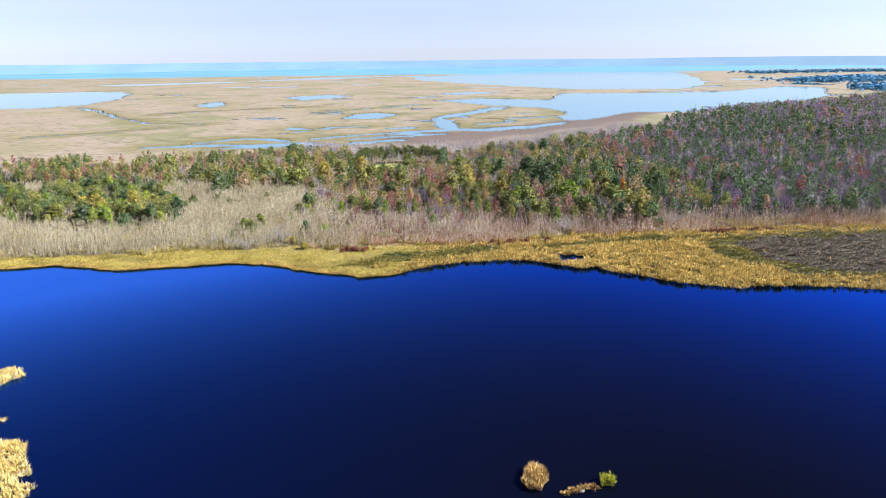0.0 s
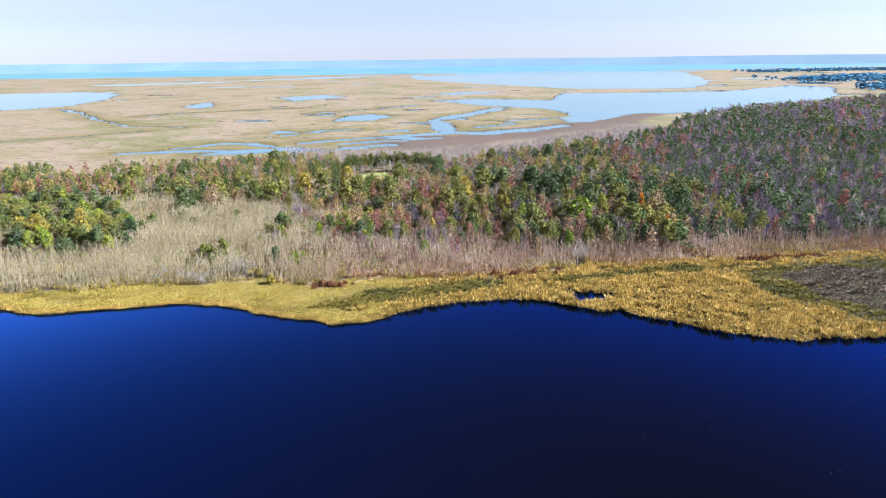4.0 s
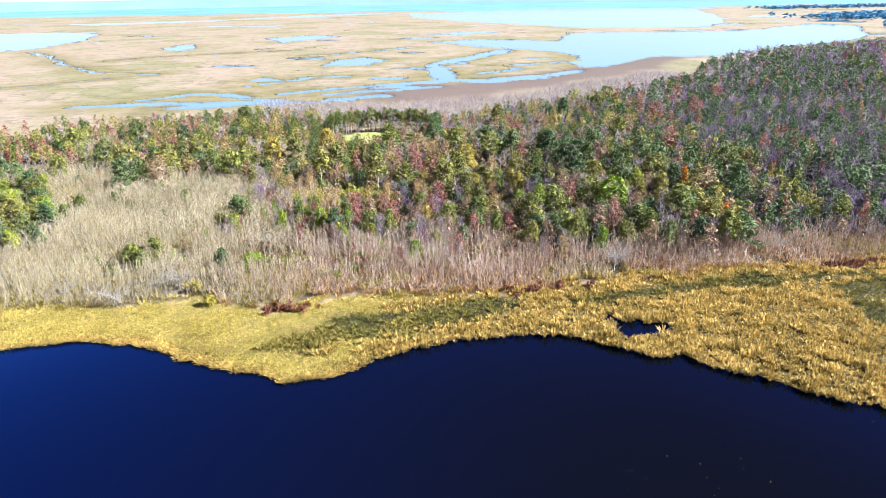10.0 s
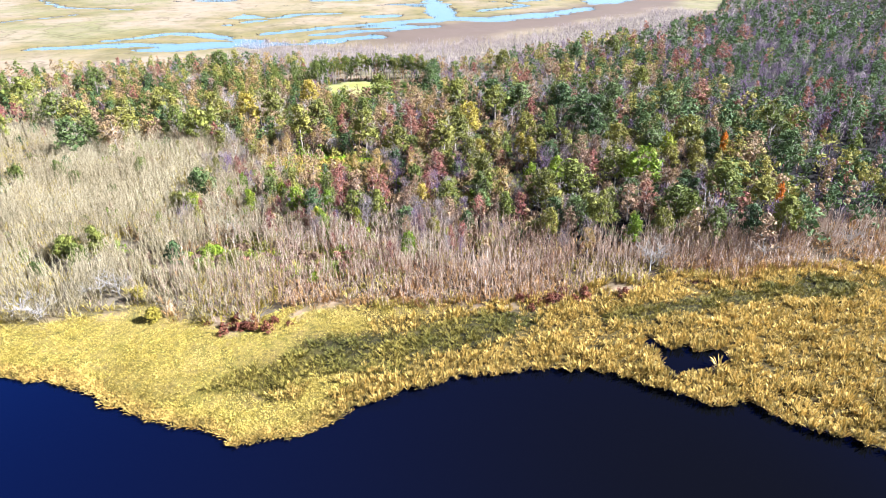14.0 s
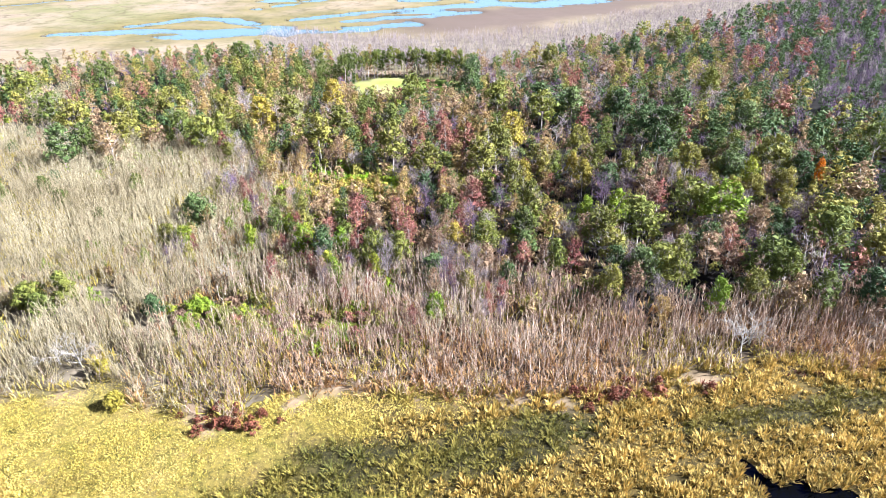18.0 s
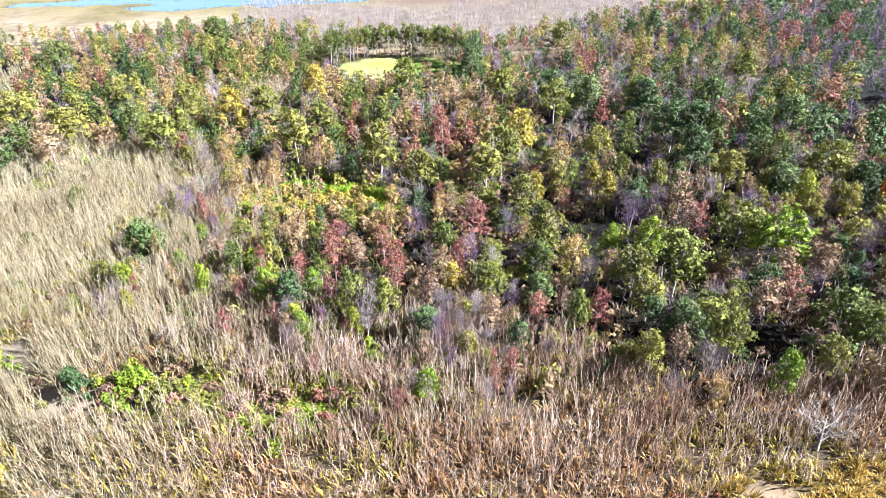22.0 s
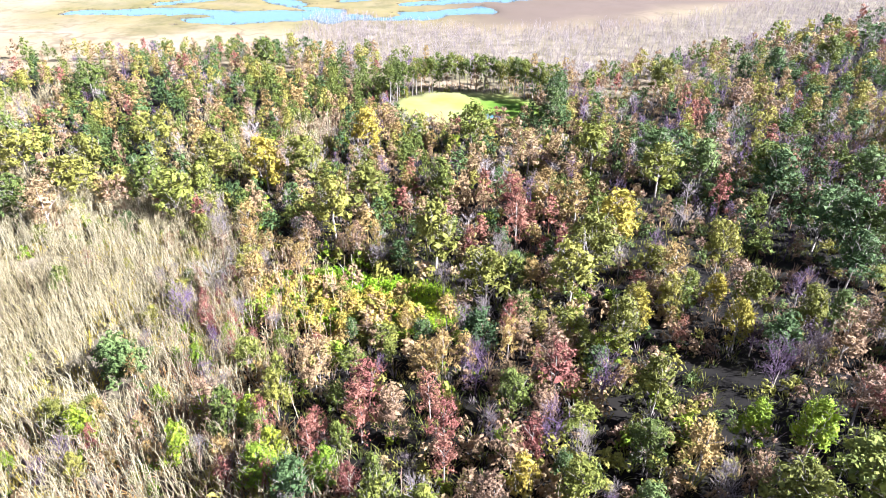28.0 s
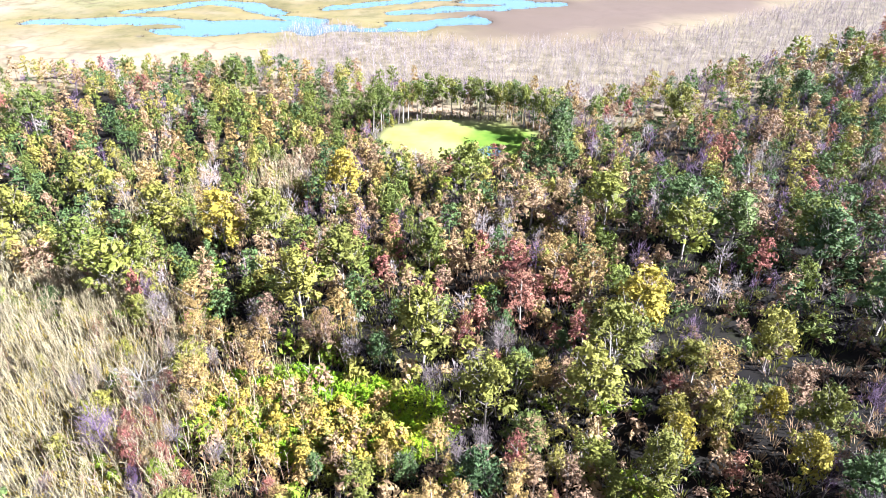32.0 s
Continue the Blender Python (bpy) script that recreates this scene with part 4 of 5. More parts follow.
def build_wood():
    rng = np.random.default_rng(11)
    X, Y = wood_places(rng, -330, 330, 90, 520, 3.8)
    keep = (X > -0.78 * (Y + 150)) & (X < 0.75 * (Y + 150))
    X, Y = X[keep], Y[keep]
    K = species_at(rng, X, Y)
    keep = (K != "gap") & (fbm(X, Y, 11, 2, 313) > np.where((X > 8) & (X < 62) & (Y < 215), -0.13, -0.36)) & ((X > -38) | (Y > wood_front(X) + 70) | (fbm(X, Y, 17, 3, 414) < 0.16))
    keep &= room(X, Y)
    X, Y, K = X[keep], Y[keep], K[keep]
    H = (rng.uniform(4.4, 9.2, len(X)) + np.clip((X - 5) / 30, 0, 1) * rng.uniform(-0.8, 1.5, len(X))) * (1 + fbm(X, Y, 40, 2, 55) * 0.3)
    H = np.where(np.hypot((X + 28) / 17, (Y - 146) / 8) < 1, np.minimum(H, 4.6), H)
    leafy = np.isin(K, ["green", "dark", "olive"]) & (X > -5) & (rng.random(len(X)) < 0.6)
    wide = rng.uniform(0.7, 1.2, len(X)) * np.where(leafy, 1.1, 1.0) * np.where(H < 7.5, 1.15, 1.0)
    near = (X > -8 - 0.55 * (Y - 50)) & (X < 0.62 * (Y - 22)) & (Y > 95) & (Y < 172)
    idx = np.nonzero(near)[0]
    pick = np.zeros(len(X), bool)
    pick[idx] = True
    for i in idx:
        tree(K[i], X[i], Y[i], H[i], wide[i], int(rng.integers(1000)))
    for kind, spots in TREES.items():
        for px, py, w in spots:
            tall = min(12.5, max(6.5, 4.0 + w)) + rng.uniform(-0.6, 0.6)
            own = 5.0 if kind in ("red", "rust", "peach", "grey", "mauve") else 6.0
            tree(kind, px, py, tall, min(1.6, max(0.6, w / own * 10 / tall)), int(rng.integers(1000)))
    for s, kind in enumerate(SPECIES):
        close = (np.abs(X + 8) < 0.7 * np.hypot(Y - 80, 50) + 8) & (Y < 305)
        lots = [(~pick) & (K == kind) & close, (~pick) & (K == kind) & ~close & (Y < 310), (~pick) & (K == kind) & (Y >= 310)]
        VF = []
        for far, sel in enumerate(lots):
            if not sel.any():
                continue
            n, size = ((190, 0.25), (95, 0.38), (40, 0.66))[far]
            if kind in ("grey", "mauve"):
                tw, fine = ((100, 0.04), (56, 0.055), (30, 0.08))[far]
                tp = templates(lambda r: join([bare(r, 10, 0.15, 8, tw // 3, 2.0, fine), brush(r, tw, 5.2, 10, 1.0, 10, 1.2, fine * 0.8)]), 5, 300 + s)
            else:
                w = 4.6 if kind in ("red", "rust", "peach") else 6.0
                tp = templates(lambda r: join([crown(r, n, w, 10, 2.0, size, 14 if far == 0 else 11, 0.5, 0.2, 1), trunk(r, 10, 0.15, 2)]), 5, 300 + s * 9)
            VF.append(scatter(rng, tp, X[sel], Y[sel], np.full(sel.sum(), 0.2), H[sel] / 10 * wide[sel], H[sel] / 10))
        if not VF:
            continue
        stuff("woodland", join(VF), LOOK[kind], f"dense wood of {WORDS[kind]} autumn trees beside the marsh", "woodland")
    # low bushes under and between the trees
    for kind, seed, lot in (("olive", 41, 300), ("rust", 42, 380), ("bright", 43, 120)):
        X, Y = np.where(rng.random(lot * 4) < 0.6, rng.uniform(-80, 25, lot * 4), rng.uniform(-190, 20, lot * 4)), rng.uniform(95, 260, lot * 4)
        ok = (Y > wood_front(X) - 4) & (Y < wood_back(X)) & (clearing(X, Y) > 1.08)
        X, Y = X[ok][:lot], Y[ok][:lot]
        tp = templates(lambda r: crown(r, 50, 3.6, 3.0, 0.1, 0.27, 7, 0.5), 6, 800 + seed)
        S = rng.uniform(0.6, 1.35, len(X))
        stuff("undergrowth", scatter(rng, tp, X, Y, np.full(len(X), 0.2), S), LOOK[kind], f"low {WORDS[kind]} bushes between the trees", "bushes")
    for kind, seed, lot in (("dark", 44, 240), ("rust", 45, 300), ("olive", 46, 120)):
        X, Y = rng.uniform(2, 90, lot * 2), rng.uniform(106, 235, lot * 2)
        ok = (Y > wood_front(X) + 3) & (clearing(X, Y) > 1.15)
        X, Y = X[ok][:lot], Y[ok][:lot]
        tp = templates(lambda r: crown(r, 60, 3.2, 2.4, 0.0, 0.2, 8, 0.5), 6, 800 + seed)
        stuff("undergrowth", scatter(rng, tp, X, Y, np.full(len(X), 0.2), rng.uniform(0.5, 1.1, len(X))), LOOK[kind], f"low {WORDS[kind]} bushes on the dark floor of the wood", "bushes")
    # brushwood and tall weeds on the floor of the wood
    n = 24000
    X, Y = rng.uniform(-75, 110, n), rng.uniform(98, 270, n)
    ok = (Y > wood_front(X) - 3) & (Y < wood_back(X)) & (clearing(X, Y) > 1.08) & (X > -20 - 0.6 * (Y - 50)) & (X < 0.66 * (Y - 10))
    X, Y = X[ok], Y[ok]
    ok = rng.random(len(X)) < np.where((X > 6) & (X < 60), 0.5, 1.0)
    X, Y = X[ok], Y[ok]
    patch = fbm(X, Y, 13, 3, 66) + rng.normal(0, 0.12, len(X))
    tp = templates(lambda r: tussock(r, 11, 1.4, 0.9, 0.35, 0.05), 8, 880)
    for sel, mat, words in ((patch < -0.08, M_OLIVE, "olive weeds"), ((patch >= -0.08) & (patch < 0.03), M_TWIG, "grey brushwood"), ((patch >= 0.03) & (patch < 0.1), M_GREEN, "green weeds"), (patch >= 0.1, M_RUST, "rust-brown weeds")):
        stuff("undergrowth", scatter(rng, tp, X[sel], Y[sel], np.full(sel.sum(), 0.1), rng.uniform(0.7, 1.4, sel.sum()), rng.uniform(0.5, 1.5, sel.sum())), mat,
              words + " on the floor of the wood", "undergrowth")
    # the wood that runs on to the lake, far off
    X, Y = wood_places(rng, 60, 1300, 330, 1000, 7.0)
    ok = ((Y > 520) | (X > 330)) & (X < 0.75 * (Y + 150))
    X, Y = X[ok], Y[ok]
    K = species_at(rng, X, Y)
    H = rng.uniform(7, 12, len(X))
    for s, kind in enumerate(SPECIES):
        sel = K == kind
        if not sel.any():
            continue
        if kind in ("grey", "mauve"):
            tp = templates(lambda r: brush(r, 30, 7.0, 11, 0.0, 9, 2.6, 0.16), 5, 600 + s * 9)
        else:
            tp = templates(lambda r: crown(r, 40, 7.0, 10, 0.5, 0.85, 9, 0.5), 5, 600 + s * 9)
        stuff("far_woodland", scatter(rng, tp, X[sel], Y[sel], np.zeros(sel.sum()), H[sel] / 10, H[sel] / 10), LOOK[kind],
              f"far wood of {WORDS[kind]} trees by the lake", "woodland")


build_wood()


def build_edges():
    rng = np.random.default_rng(15)
    for k in range(70):
        x = rng.uniform(-62, 8)
        y = float(wood_front(x)) + rng.normal(0, 5.0)
        kind = ("red", "grey", "rust", "mauve", "red", "bright", "grey")[k % 7]
        tree(kind, x, y, rng.uniform(4.2, 7.5), rng.uniform(0.65, 1.0), k, f"slender {WORDS[kind]} tree at the edge of the dead saplings")
    for k in range(46):
        x, y = rng.normal(-48, 5), rng.uniform(116, 168)
        kind = ("red", "grey", "rust", "olive", "mauve", "peach", "bright")[k % 7]
        tree(kind, x, y, rng.uniform(3.4, 6.5), rng.uniform(0.7, 1.1), k, f"slender {WORDS[kind]} tree at the edge of the dead saplings")
    for k in range(34):
        x = rng.uniform(-125, -46)
        y = float(wood_front(x)) - abs(rng.normal(0, 12.0))
        kind = ("green", "olive", "dark", "olive", "rust", "red")[k % 6]
        tree(kind, x, y, rng.uniform(3.0, 5.5), rng.uniform(1.0, 1.35), k, f"low {WORDS[kind]} tree standing in the dead saplings")
    cx, cy, rx, ry = CLEARING
    for k in range(26):
        a = math.pi * (0.06 + 0.9 * k / 25)
        tree("tall", cx + math.cos(a) * rx * rng.uniform(1.06, 1.2), cy + math.sin(a) * ry * rng.uniform(1.08, 1.3), rng.uniform(9, 11.5), 1.0, k,
             "tall green tree on the rim of the round clearing")
    for x, y in ((4.6, 247), (5.5, 242), (6.5, 252), (4.2, 237)):
        tree("dark", x, y, 11.0, 0.9, int(y), "dark evergreen tree on the rim of the round clearing")


build_edges()


# ---- single trees and bushes that stand out ----
def bush(kind, x, y, height, width, seed, label):
    rng = np.random.default_rng(9000 + seed)
    ob = new("bush")
    ob.matrix_basis = Matrix.Translation((x, y, 0.2))
    part("crown", crown(rng, int(300 * width), width * 1.15, height, 0.1, 0.19, 16, 0.5, 0.2, 14), LOOK[kind], ob)
    part("trunk", trunk(rng, height, 0.1, 5, width * 0.3), M_BARK, ob)
    return tagged(ob, label, "bush")


for k, (x, y, h, w) in enumerate([(-71, 104.5, 5.2, 5.0), (-65.6, 106, 6.4, 4.2), (-68, 102.5, 4.4, 4.0), (-74, 98.5, 2.6, 2.8)]):
    bush("green", x, y, h, w, k, "green rounded bush among the pale dead saplings")
bush("dark", -52.6, 134.5, 8.0, 6.4, 11, "dark green rounded tree among the pale dead saplings")
bush("dark", -48.9, 102, 4.6, 3.4, 12, "small dark green bush in the dead saplings")
bush("bright", -42, 104, 2.2, 4.5, 13, "low bright green shrub in the dead saplings")
bush("olive", -37, 101.5, 2.0, 4.5, 14, "low olive shrub in the dead saplings")
bush("yellow", -46, 81, 2.4, 2.2, 15, "small yellow bush at the edge of the reeds")
bush("yellow", -51, 88, 2.4, 2.4, 16, "small yellow bush at the edge of the reeds")
for k, (x, y, h, w) in enumerate([(-104, 149, 5, 4.5), (-105, 141, 4.6, 4.2), (-95, 152, 5, 3.6), (-88, 146, 4.4, 3.2), (-76, 139, 3, 2.6)]):
    bush("green", x, y, h, w, 20 + k, "green bush standing in the dead saplings")
tree("orange", 80.4, 151.1, 9.0, 0.48, 3, "bright orange-red tree in the green wood")
tree("orange", 76.6, 113.9, 9.0, 0.5, 5, "bright orange-red tree in the green wood")
# the grove in the dead stand, green with some yellow
rng = np.random.default_rng(77)
GROVE = [(-101, 131), (-97, 112), (-110, 107), (-138, 110), (-165, 114), (-196, 168), (-170, 205), (-150, 196), (-131, 182), (-120, 163)]
gx, gy = rng.uniform(-196, -97, 900), rng.uniform(107, 205, 900)
inside = poly_depth(GROVE, gx, gy) > 1.0
for k, (x, y) in enumerate(zip(gx[inside][:170], gy[inside][:170])):
    kind = ("green", "dark", "bright", "green", "olive", "green", "dark", "olive")[k % 8]
    tree(kind, x, y, rng.uniform(6, 9.5), rng.uniform(1.0, 1.35), k, f"{WORDS[kind]} tree of the grove in the dead saplings")
for x, y in ((-124.5, 138.5), (-137, 132.5), (-140, 128.5), (-119, 127), (-122, 134.5), (-133, 127.5)):
    tree("yellow", x, y, 10.0, 1.05, int(x * -3), "yellow tree in the green grove")


def dead_tree(x, y, height, spread, seed, fallen=False):
    rng = np.random.default_rng(seed)
    ob = new("dead_tree")
    ob.matrix_basis = Matrix.Translation((x, y, 0.15))
    part("trunk", trunk(rng, height, 0.2, 4, spread * 0.7, 0.3), M_WHITE, ob)
    for k in range(6):
        b = bare(rng, spread * 1.2, 0.07, 6, 12, spread * 0.45, 0.03)
        turn = Matrix.Rotation(k * 1.05 + rng.uniform(-0.3, 0.3), 4, "Z") @ Matrix.Rotation(radians(rng.uniform(35, 75)), 4, "X")
        R = np.array(turn.to_3x3())
        part("branch", (b[0] @ R.T + [0, 0, height * rng.uniform(0.25, 0.6)], b[1]), M_WHITE, ob)
    return tagged(ob, "bleached white dead tree with bare spreading branches", "dead tree", "bleached dead trees")


for k, (x, y, h, w) in enumerate([(-55, 89.5, 5, 3.2), (-58.5, 90, 3.6, 3), (-65.5, 82.5, 3.0, 3.4), (-70, 85, 3.4, 3), (-78, 86, 3.2, 2.8), (42.5, 93.5, 6.2, 3.4),
                                  (44.5, 95.5, 5.4, 3), (66, 97, 4, 3), (-49.5, 156, 8.5, 3.6), (-40, 113, 4.5, 2.6), (84, 99, 5.5, 3)]):
    dead_tree(x, y, h, w, 400 + k)


# ---- dead saplings between the reeds and the wood ----
def stem(rng, h=5.4, branches=4):
    lean = rng.normal(0, 0.65, 2)
    top = np.array([lean[0], lean[1], h])
    P, Q, a, b = [np.zeros(3)], [top], [0.046], [0.02]
    for k in range(branches):
        s = rng.uniform(0.35, 0.98)
        p = top * s
        an = rng.uniform(0, 6.28)
        e = rng.uniform(0.5, 1.3)
        P.append(p), Q.append(p + [math.cos(an) * e * 0.6, math.sin(an) * e * 0.6, e * 1.2]), a.append(0.03), b.append(0.014)
    return sticks(P, Q, np.array(a), np.array(b))


def build_stems():
    rng = np.random.default_rng(21)
    n = 104000
    X = rng.uniform(-230, 200, n)
    Y = rng.uniform(66, 195, n)
    thin = fbm(X, Y, 10, 3, 61)
    back = wood_front(X) + np.where(X < 8, 11, 7) + fbm(X, Y, 14, 3, 77) * 12
    ok = (Y > reed_back(X) - 0.3 + fbm(X, Y, 8, 2, 5) * 5) & (Y < back) & (thin > -0.36) & (X > -0.78 * (Y + 150)) & ((np.abs(X + 10) < 95) | (rng.random(n) < 0.6))
    ok &= ~((np.hypot((X + 38) / 9, (Y - 102.5) / 3.5) < 1) | (np.hypot((X + 18) / 7, (Y - 99) / 3) < 1))
    for bx, by, br in ((-70, 102, 4.5), (-65.6, 103.5, 3), (-74, 97, 2), (-52.6, 133, 3.2), (-104, 147, 3), (-105, 139, 3), (-55, 87.5, 2.5), (43, 91.5, 2.5)):
        ok &= np.hypot((X - bx) / br, (Y - by) / (br * 1.1)) > 1
    ok &= (poly_depth(GROVE, X, Y) < 0) | (rng.random(n) < 0.25)
    ok |= (X > -50) & (X < -24) & (Y > 112) & (Y < 166) & (rng.random(len(X)) < 0.3 * np.clip((-24 - X) / 12, 0, 1))
    n = 16000
    x2, y2 = rng.uniform(-150, -34, n), rng.uniform(110, 260, n)
    in2 = (y2 > wood_front(x2)) & (y2 < wood_front(x2) + 70) & (fbm(x2, y2, 17, 3, 414) > 0.14) & (y2 < wood_back(x2) - 20)
    X, Y = np.concatenate([X[ok], x2[in2]]), np.concatenate([Y[ok], y2[in2]])
    H = rng.uniform(0.55, 1.1, len(X)) * np.clip(0.5 + (Y - reed_back(X)) / 16, 0.5, 1.0)
    tp = templates(stem, 14, 500)
    left = X + rng.normal(0, 16, len(X)) < -30 + fbm(X, Y, 20, 2, 4) * 30
    for sel, mat, words in ((left, M_STEM, "pale thin leafless saplings standing dense behind the reeds"),
                            (~left, M_STEM2, "brownish thin leafless saplings standing dense behind the reeds")):
        stuff("dead_saplings", scatter(rng, tp, X[sel], Y[sel], np.full(sel.sum(), 0.2), rng.uniform(0.8, 1.3, sel.sum()), H[sel]), mat, words, "saplings")
    # straw and low growth at their feet
    i = rng.choice(len(X), 20000, replace=False)
    x, y = X[i] + rng.normal(0, 0.7, len(i)), Y[i] + rng.normal(0, 0.7, len(i))
    patch = fbm(x, y, 15, 3, 90)
    rusty = (patch > np.where(x > -34, -0.09, 0.08)) & (x > -50)
    green = (patch < -0.06) & ~rusty
    tp = templates(lambda r: tussock(r, 7, 1.5, 1.0, 0.3, 0.06), 8, 760)
    for sel, mat, words in ((~rusty & ~green, M_STRAW, "pale straw between the dead saplings"), (rusty, M_RUSTGROWTH, "rust-brown low growth between the dead saplings"),
                            (green, M_GRASS, "yellow-green grass between the dead saplings")):
        stuff("low_growth", scatter(rng, tp, x[sel], y[sel], np.full(sel.sum(), 0.1), rng.uniform(0.9, 1.9, sel.sum()), rng.uniform(0.5, 1.5, sel.sum())),
              mat, words, "low growth")
    # the pale stand behind the wood
    n = 24000
    X, Y = rng.uniform(-95, 200, n), rng.uniform(275, 480, n)
    ok = (Y > wood_back(X) - 8) & (Y < wood_back(X) + 64 + fbm(X, Y, 30, 3, 3) * 20)
    X, Y = X[ok], Y[ok]
    tp = templates(lambda r: stem(r, 6.0, 3), 6, 540)
    S = rng.uniform(1.0, 1.5, len(X))
    stuff("dead_saplings", scatter(rng, tp, X, Y, np.full(len(X), 0.2), S, rng.uniform(0.3, 0.75, len(X))), M_STEM3,
          "pale leafless saplings between the wood and the marsh", "saplings")


build_stems()


# ---- reeds along the shore ----
def build_reeds():
    rng = np.random.default_rng(31)
    step = 0.74
    X, Y = np.meshgrid(np.arange(-200, 205, step), np.arange(-12, 108, step))
    X, Y = X.ravel() + rng.normal(0, 0.3, X.size), Y.ravel() + rng.normal(0, 0.3, X.size)

    def growing(X, Y):
        return ((Y > shore(X) - 0.7) & (Y < reed_back(X) + 1.5) & (poly_depth(POND, X, Y) < -0.15 + fbm(X, Y, 3, 2, 6)) & (X > -0.8 * (Y + 140)) & (X < 0.8 * (Y + 140))
                & (sand_at(X, Y) < 0.5) & (np.hypot((X - 25.5) / 1.7, (Y - 68.5) / 1.1) > 1))

    ok = growing(X, Y) & (rng.random(len(X)) < np.where(np.abs(X - 10) < 95, 0.95, 0.55))
    X, Y = X[ok], Y[ok]
    grass = X < -10 + fbm(X, Y, 12, 3, 8) * 22 + (Y - 62) * 0.5 + rng.normal(0, 1.5, len(X))
    rush = rush_patch(X, Y) + rng.normal(0, 0.2, len(X)) > 0.25
    red = (np.abs(Y - reed_back(X) + 2.0 + fbm(X, Y, 9, 2, 14) * 4) < 1.3) & (fbm(X, Y, 12, 2, 15) > 0.08) & (X > -40)
    heart = poly_depth([(92, 80), (96, 58), (112, 46), (160, 38), (230, 30), (230, 86), (115, 86)], X, Y) / 4 + fbm(X, Y, 10, 3, 72) * 1.6 > 0.4
    kind = np.where(red, 3, np.where(rush & heart, 4, np.where(rush, 2, np.where(grass, 1, 0))))
    tuft = templates(lambda r: join([tussock(r, 22, 1.1, 0.6, 0.5, 0.06), tussock(r, 7, 1.45, 0.25, 0.15, 0.04)]), 10, 700)
    lower = templates(lambda r: tussock(r, 26, 0.95, 0.62, 0.45, 0.045), 10, 720)
    for k, (mat, name, words) in enumerate(((M_REED, "reeds", "golden tufted reeds along the lake shore"), (None, "", ""),
                                            (M_RUSH, "rushes", "brown-green rushes among the reeds"),
                                            (M_REDSHRUB, "red_shrubs", "red-brown low shrubs along the back of the reeds"),
                                            (M_SEDGE, "sedge", "dull mauve-brown sedge on the wet flat behind the reeds"))):
        if k == 1:
            continue
        s = kind == k
        big = np.clip(1.0 + fbm(X[s], Y[s], 2.4, 2, 19) * 0.8, 0.75, 1.4) * rng.uniform(0.7, 1.25, s.sum())
        stuff(name, scatter(rng, lower if k in (2, 4) else tuft, X[s], Y[s], np.full(s.sum(), 0.1), big * rng.uniform(0.85, 1.15, s.sum()), big), mat, words, "reeds")
    # low grass, thick as a mat
    X, Y = rng.uniform(-200, 25, 150000), rng.uniform(44, 100, 150000)
    ok = growing(X, Y) & (X < -10 + fbm(X, Y, 12, 3, 8) * 22 + (Y - 62) * 0.5 + rng.normal(0, 1.5, len(X))) & (rush_patch(X, Y) + rng.normal(0, 0.25, len(X)) < 0.3)
    X, Y = X[ok][:42000], Y[ok][:42000]
    low = templates(lambda r: tussock(r, 8, 0.5, 0.6, 0.4, 0.055), 10, 740)
    streak = fbm(X * 0.6, Y * 1.6, 9, 3, 23) + rng.normal(0, 0.06, len(X)) > 0.24
    edge = Y - shore(X) < 1.6 + fbm(X, Y, 4, 2, 3) * 2
    for sel, mat, words in ((~streak & ~edge, M_GRASS, "yellow-green marsh grass on the shore"), (streak & ~edge, M_RUSH, "green streaks of rushes in the marsh grass"),
                            (edge, M_REED, "golden fringe of reeds at the water's edge")):
        stuff("marsh_grass", scatter(rng, low, X[sel], Y[sel], np.full(sel.sum(), 0.1), rng.uniform(0.8, 1.3, sel.sum()), rng.uniform(0.7, 1.4, sel.sum())), mat, words, "reeds")


build_reeds()


# ---- reed islands in the lake ----
def reed_island(outline, seed, label, mat, height=1.0, count=420):
    rng = np.random.default_rng(seed)
    p = np.array(outline, float)
    lo, hi = p.min(0) - 0.5, p.max(0) + 0.5
    X, Y = rng.uniform(lo[0], hi[0], count * 4), rng.uniform(lo[1], hi[1], count * 4)
    ok = poly_depth(outline, X, Y) > 0.05 + np.abs(fbm(X, Y, 2.2, 2, seed)) * min(1.6, (hi - lo).min() * 0.2)
    X, Y = X[ok][:2 * count], Y[ok][:2 * count]
    ob = new("reed_island")
    c = p.mean(0)
    ob.matrix_basis = Matrix.Translation((c[0], c[1], 0))
    tp = templates(lambda r: tussock(r, 12, 1.3, 0.5, 0.3, 0.05), 6, 700 + seed)
    part("reeds", scatter(rng, tp, X - c[0], Y - c[1], np.full(len(X), -0.1), rng.uniform(0.7, 1.2, len(X)), rng.uniform(0.6, 1.1, len(X)) * height), mat, ob)
    g = np.linspace(0, 2 * math.pi, 24, endpoint=False)
    r = (hi - lo).min() * 0.18
    base = np.stack([np.cos(g) * r, np.sin(g) * r, np.full(24, 0.03)], 1)
    low = np.stack([np.cos(g) * r * 1.1, np.sin(g) * r * 1.1, np.full(24, -0.7)], 1)
    i = np.arange(24)
    top = np.stack([i[0::2], np.roll(i, -1)[0::2], np.roll(i, -2)[0::2], np.full(12, 48)], 1)
    V = np.concatenate([base, low, [[0, 0, 0.05]]])
    part("mud", (V, np.concatenate([np.stack([i, i + 24, np.roll(i, -1) + 24, np.roll(i, -1)], 1), top])), M_BARK, ob)
    return tagged(ob, label, "reed island", "reed islands")


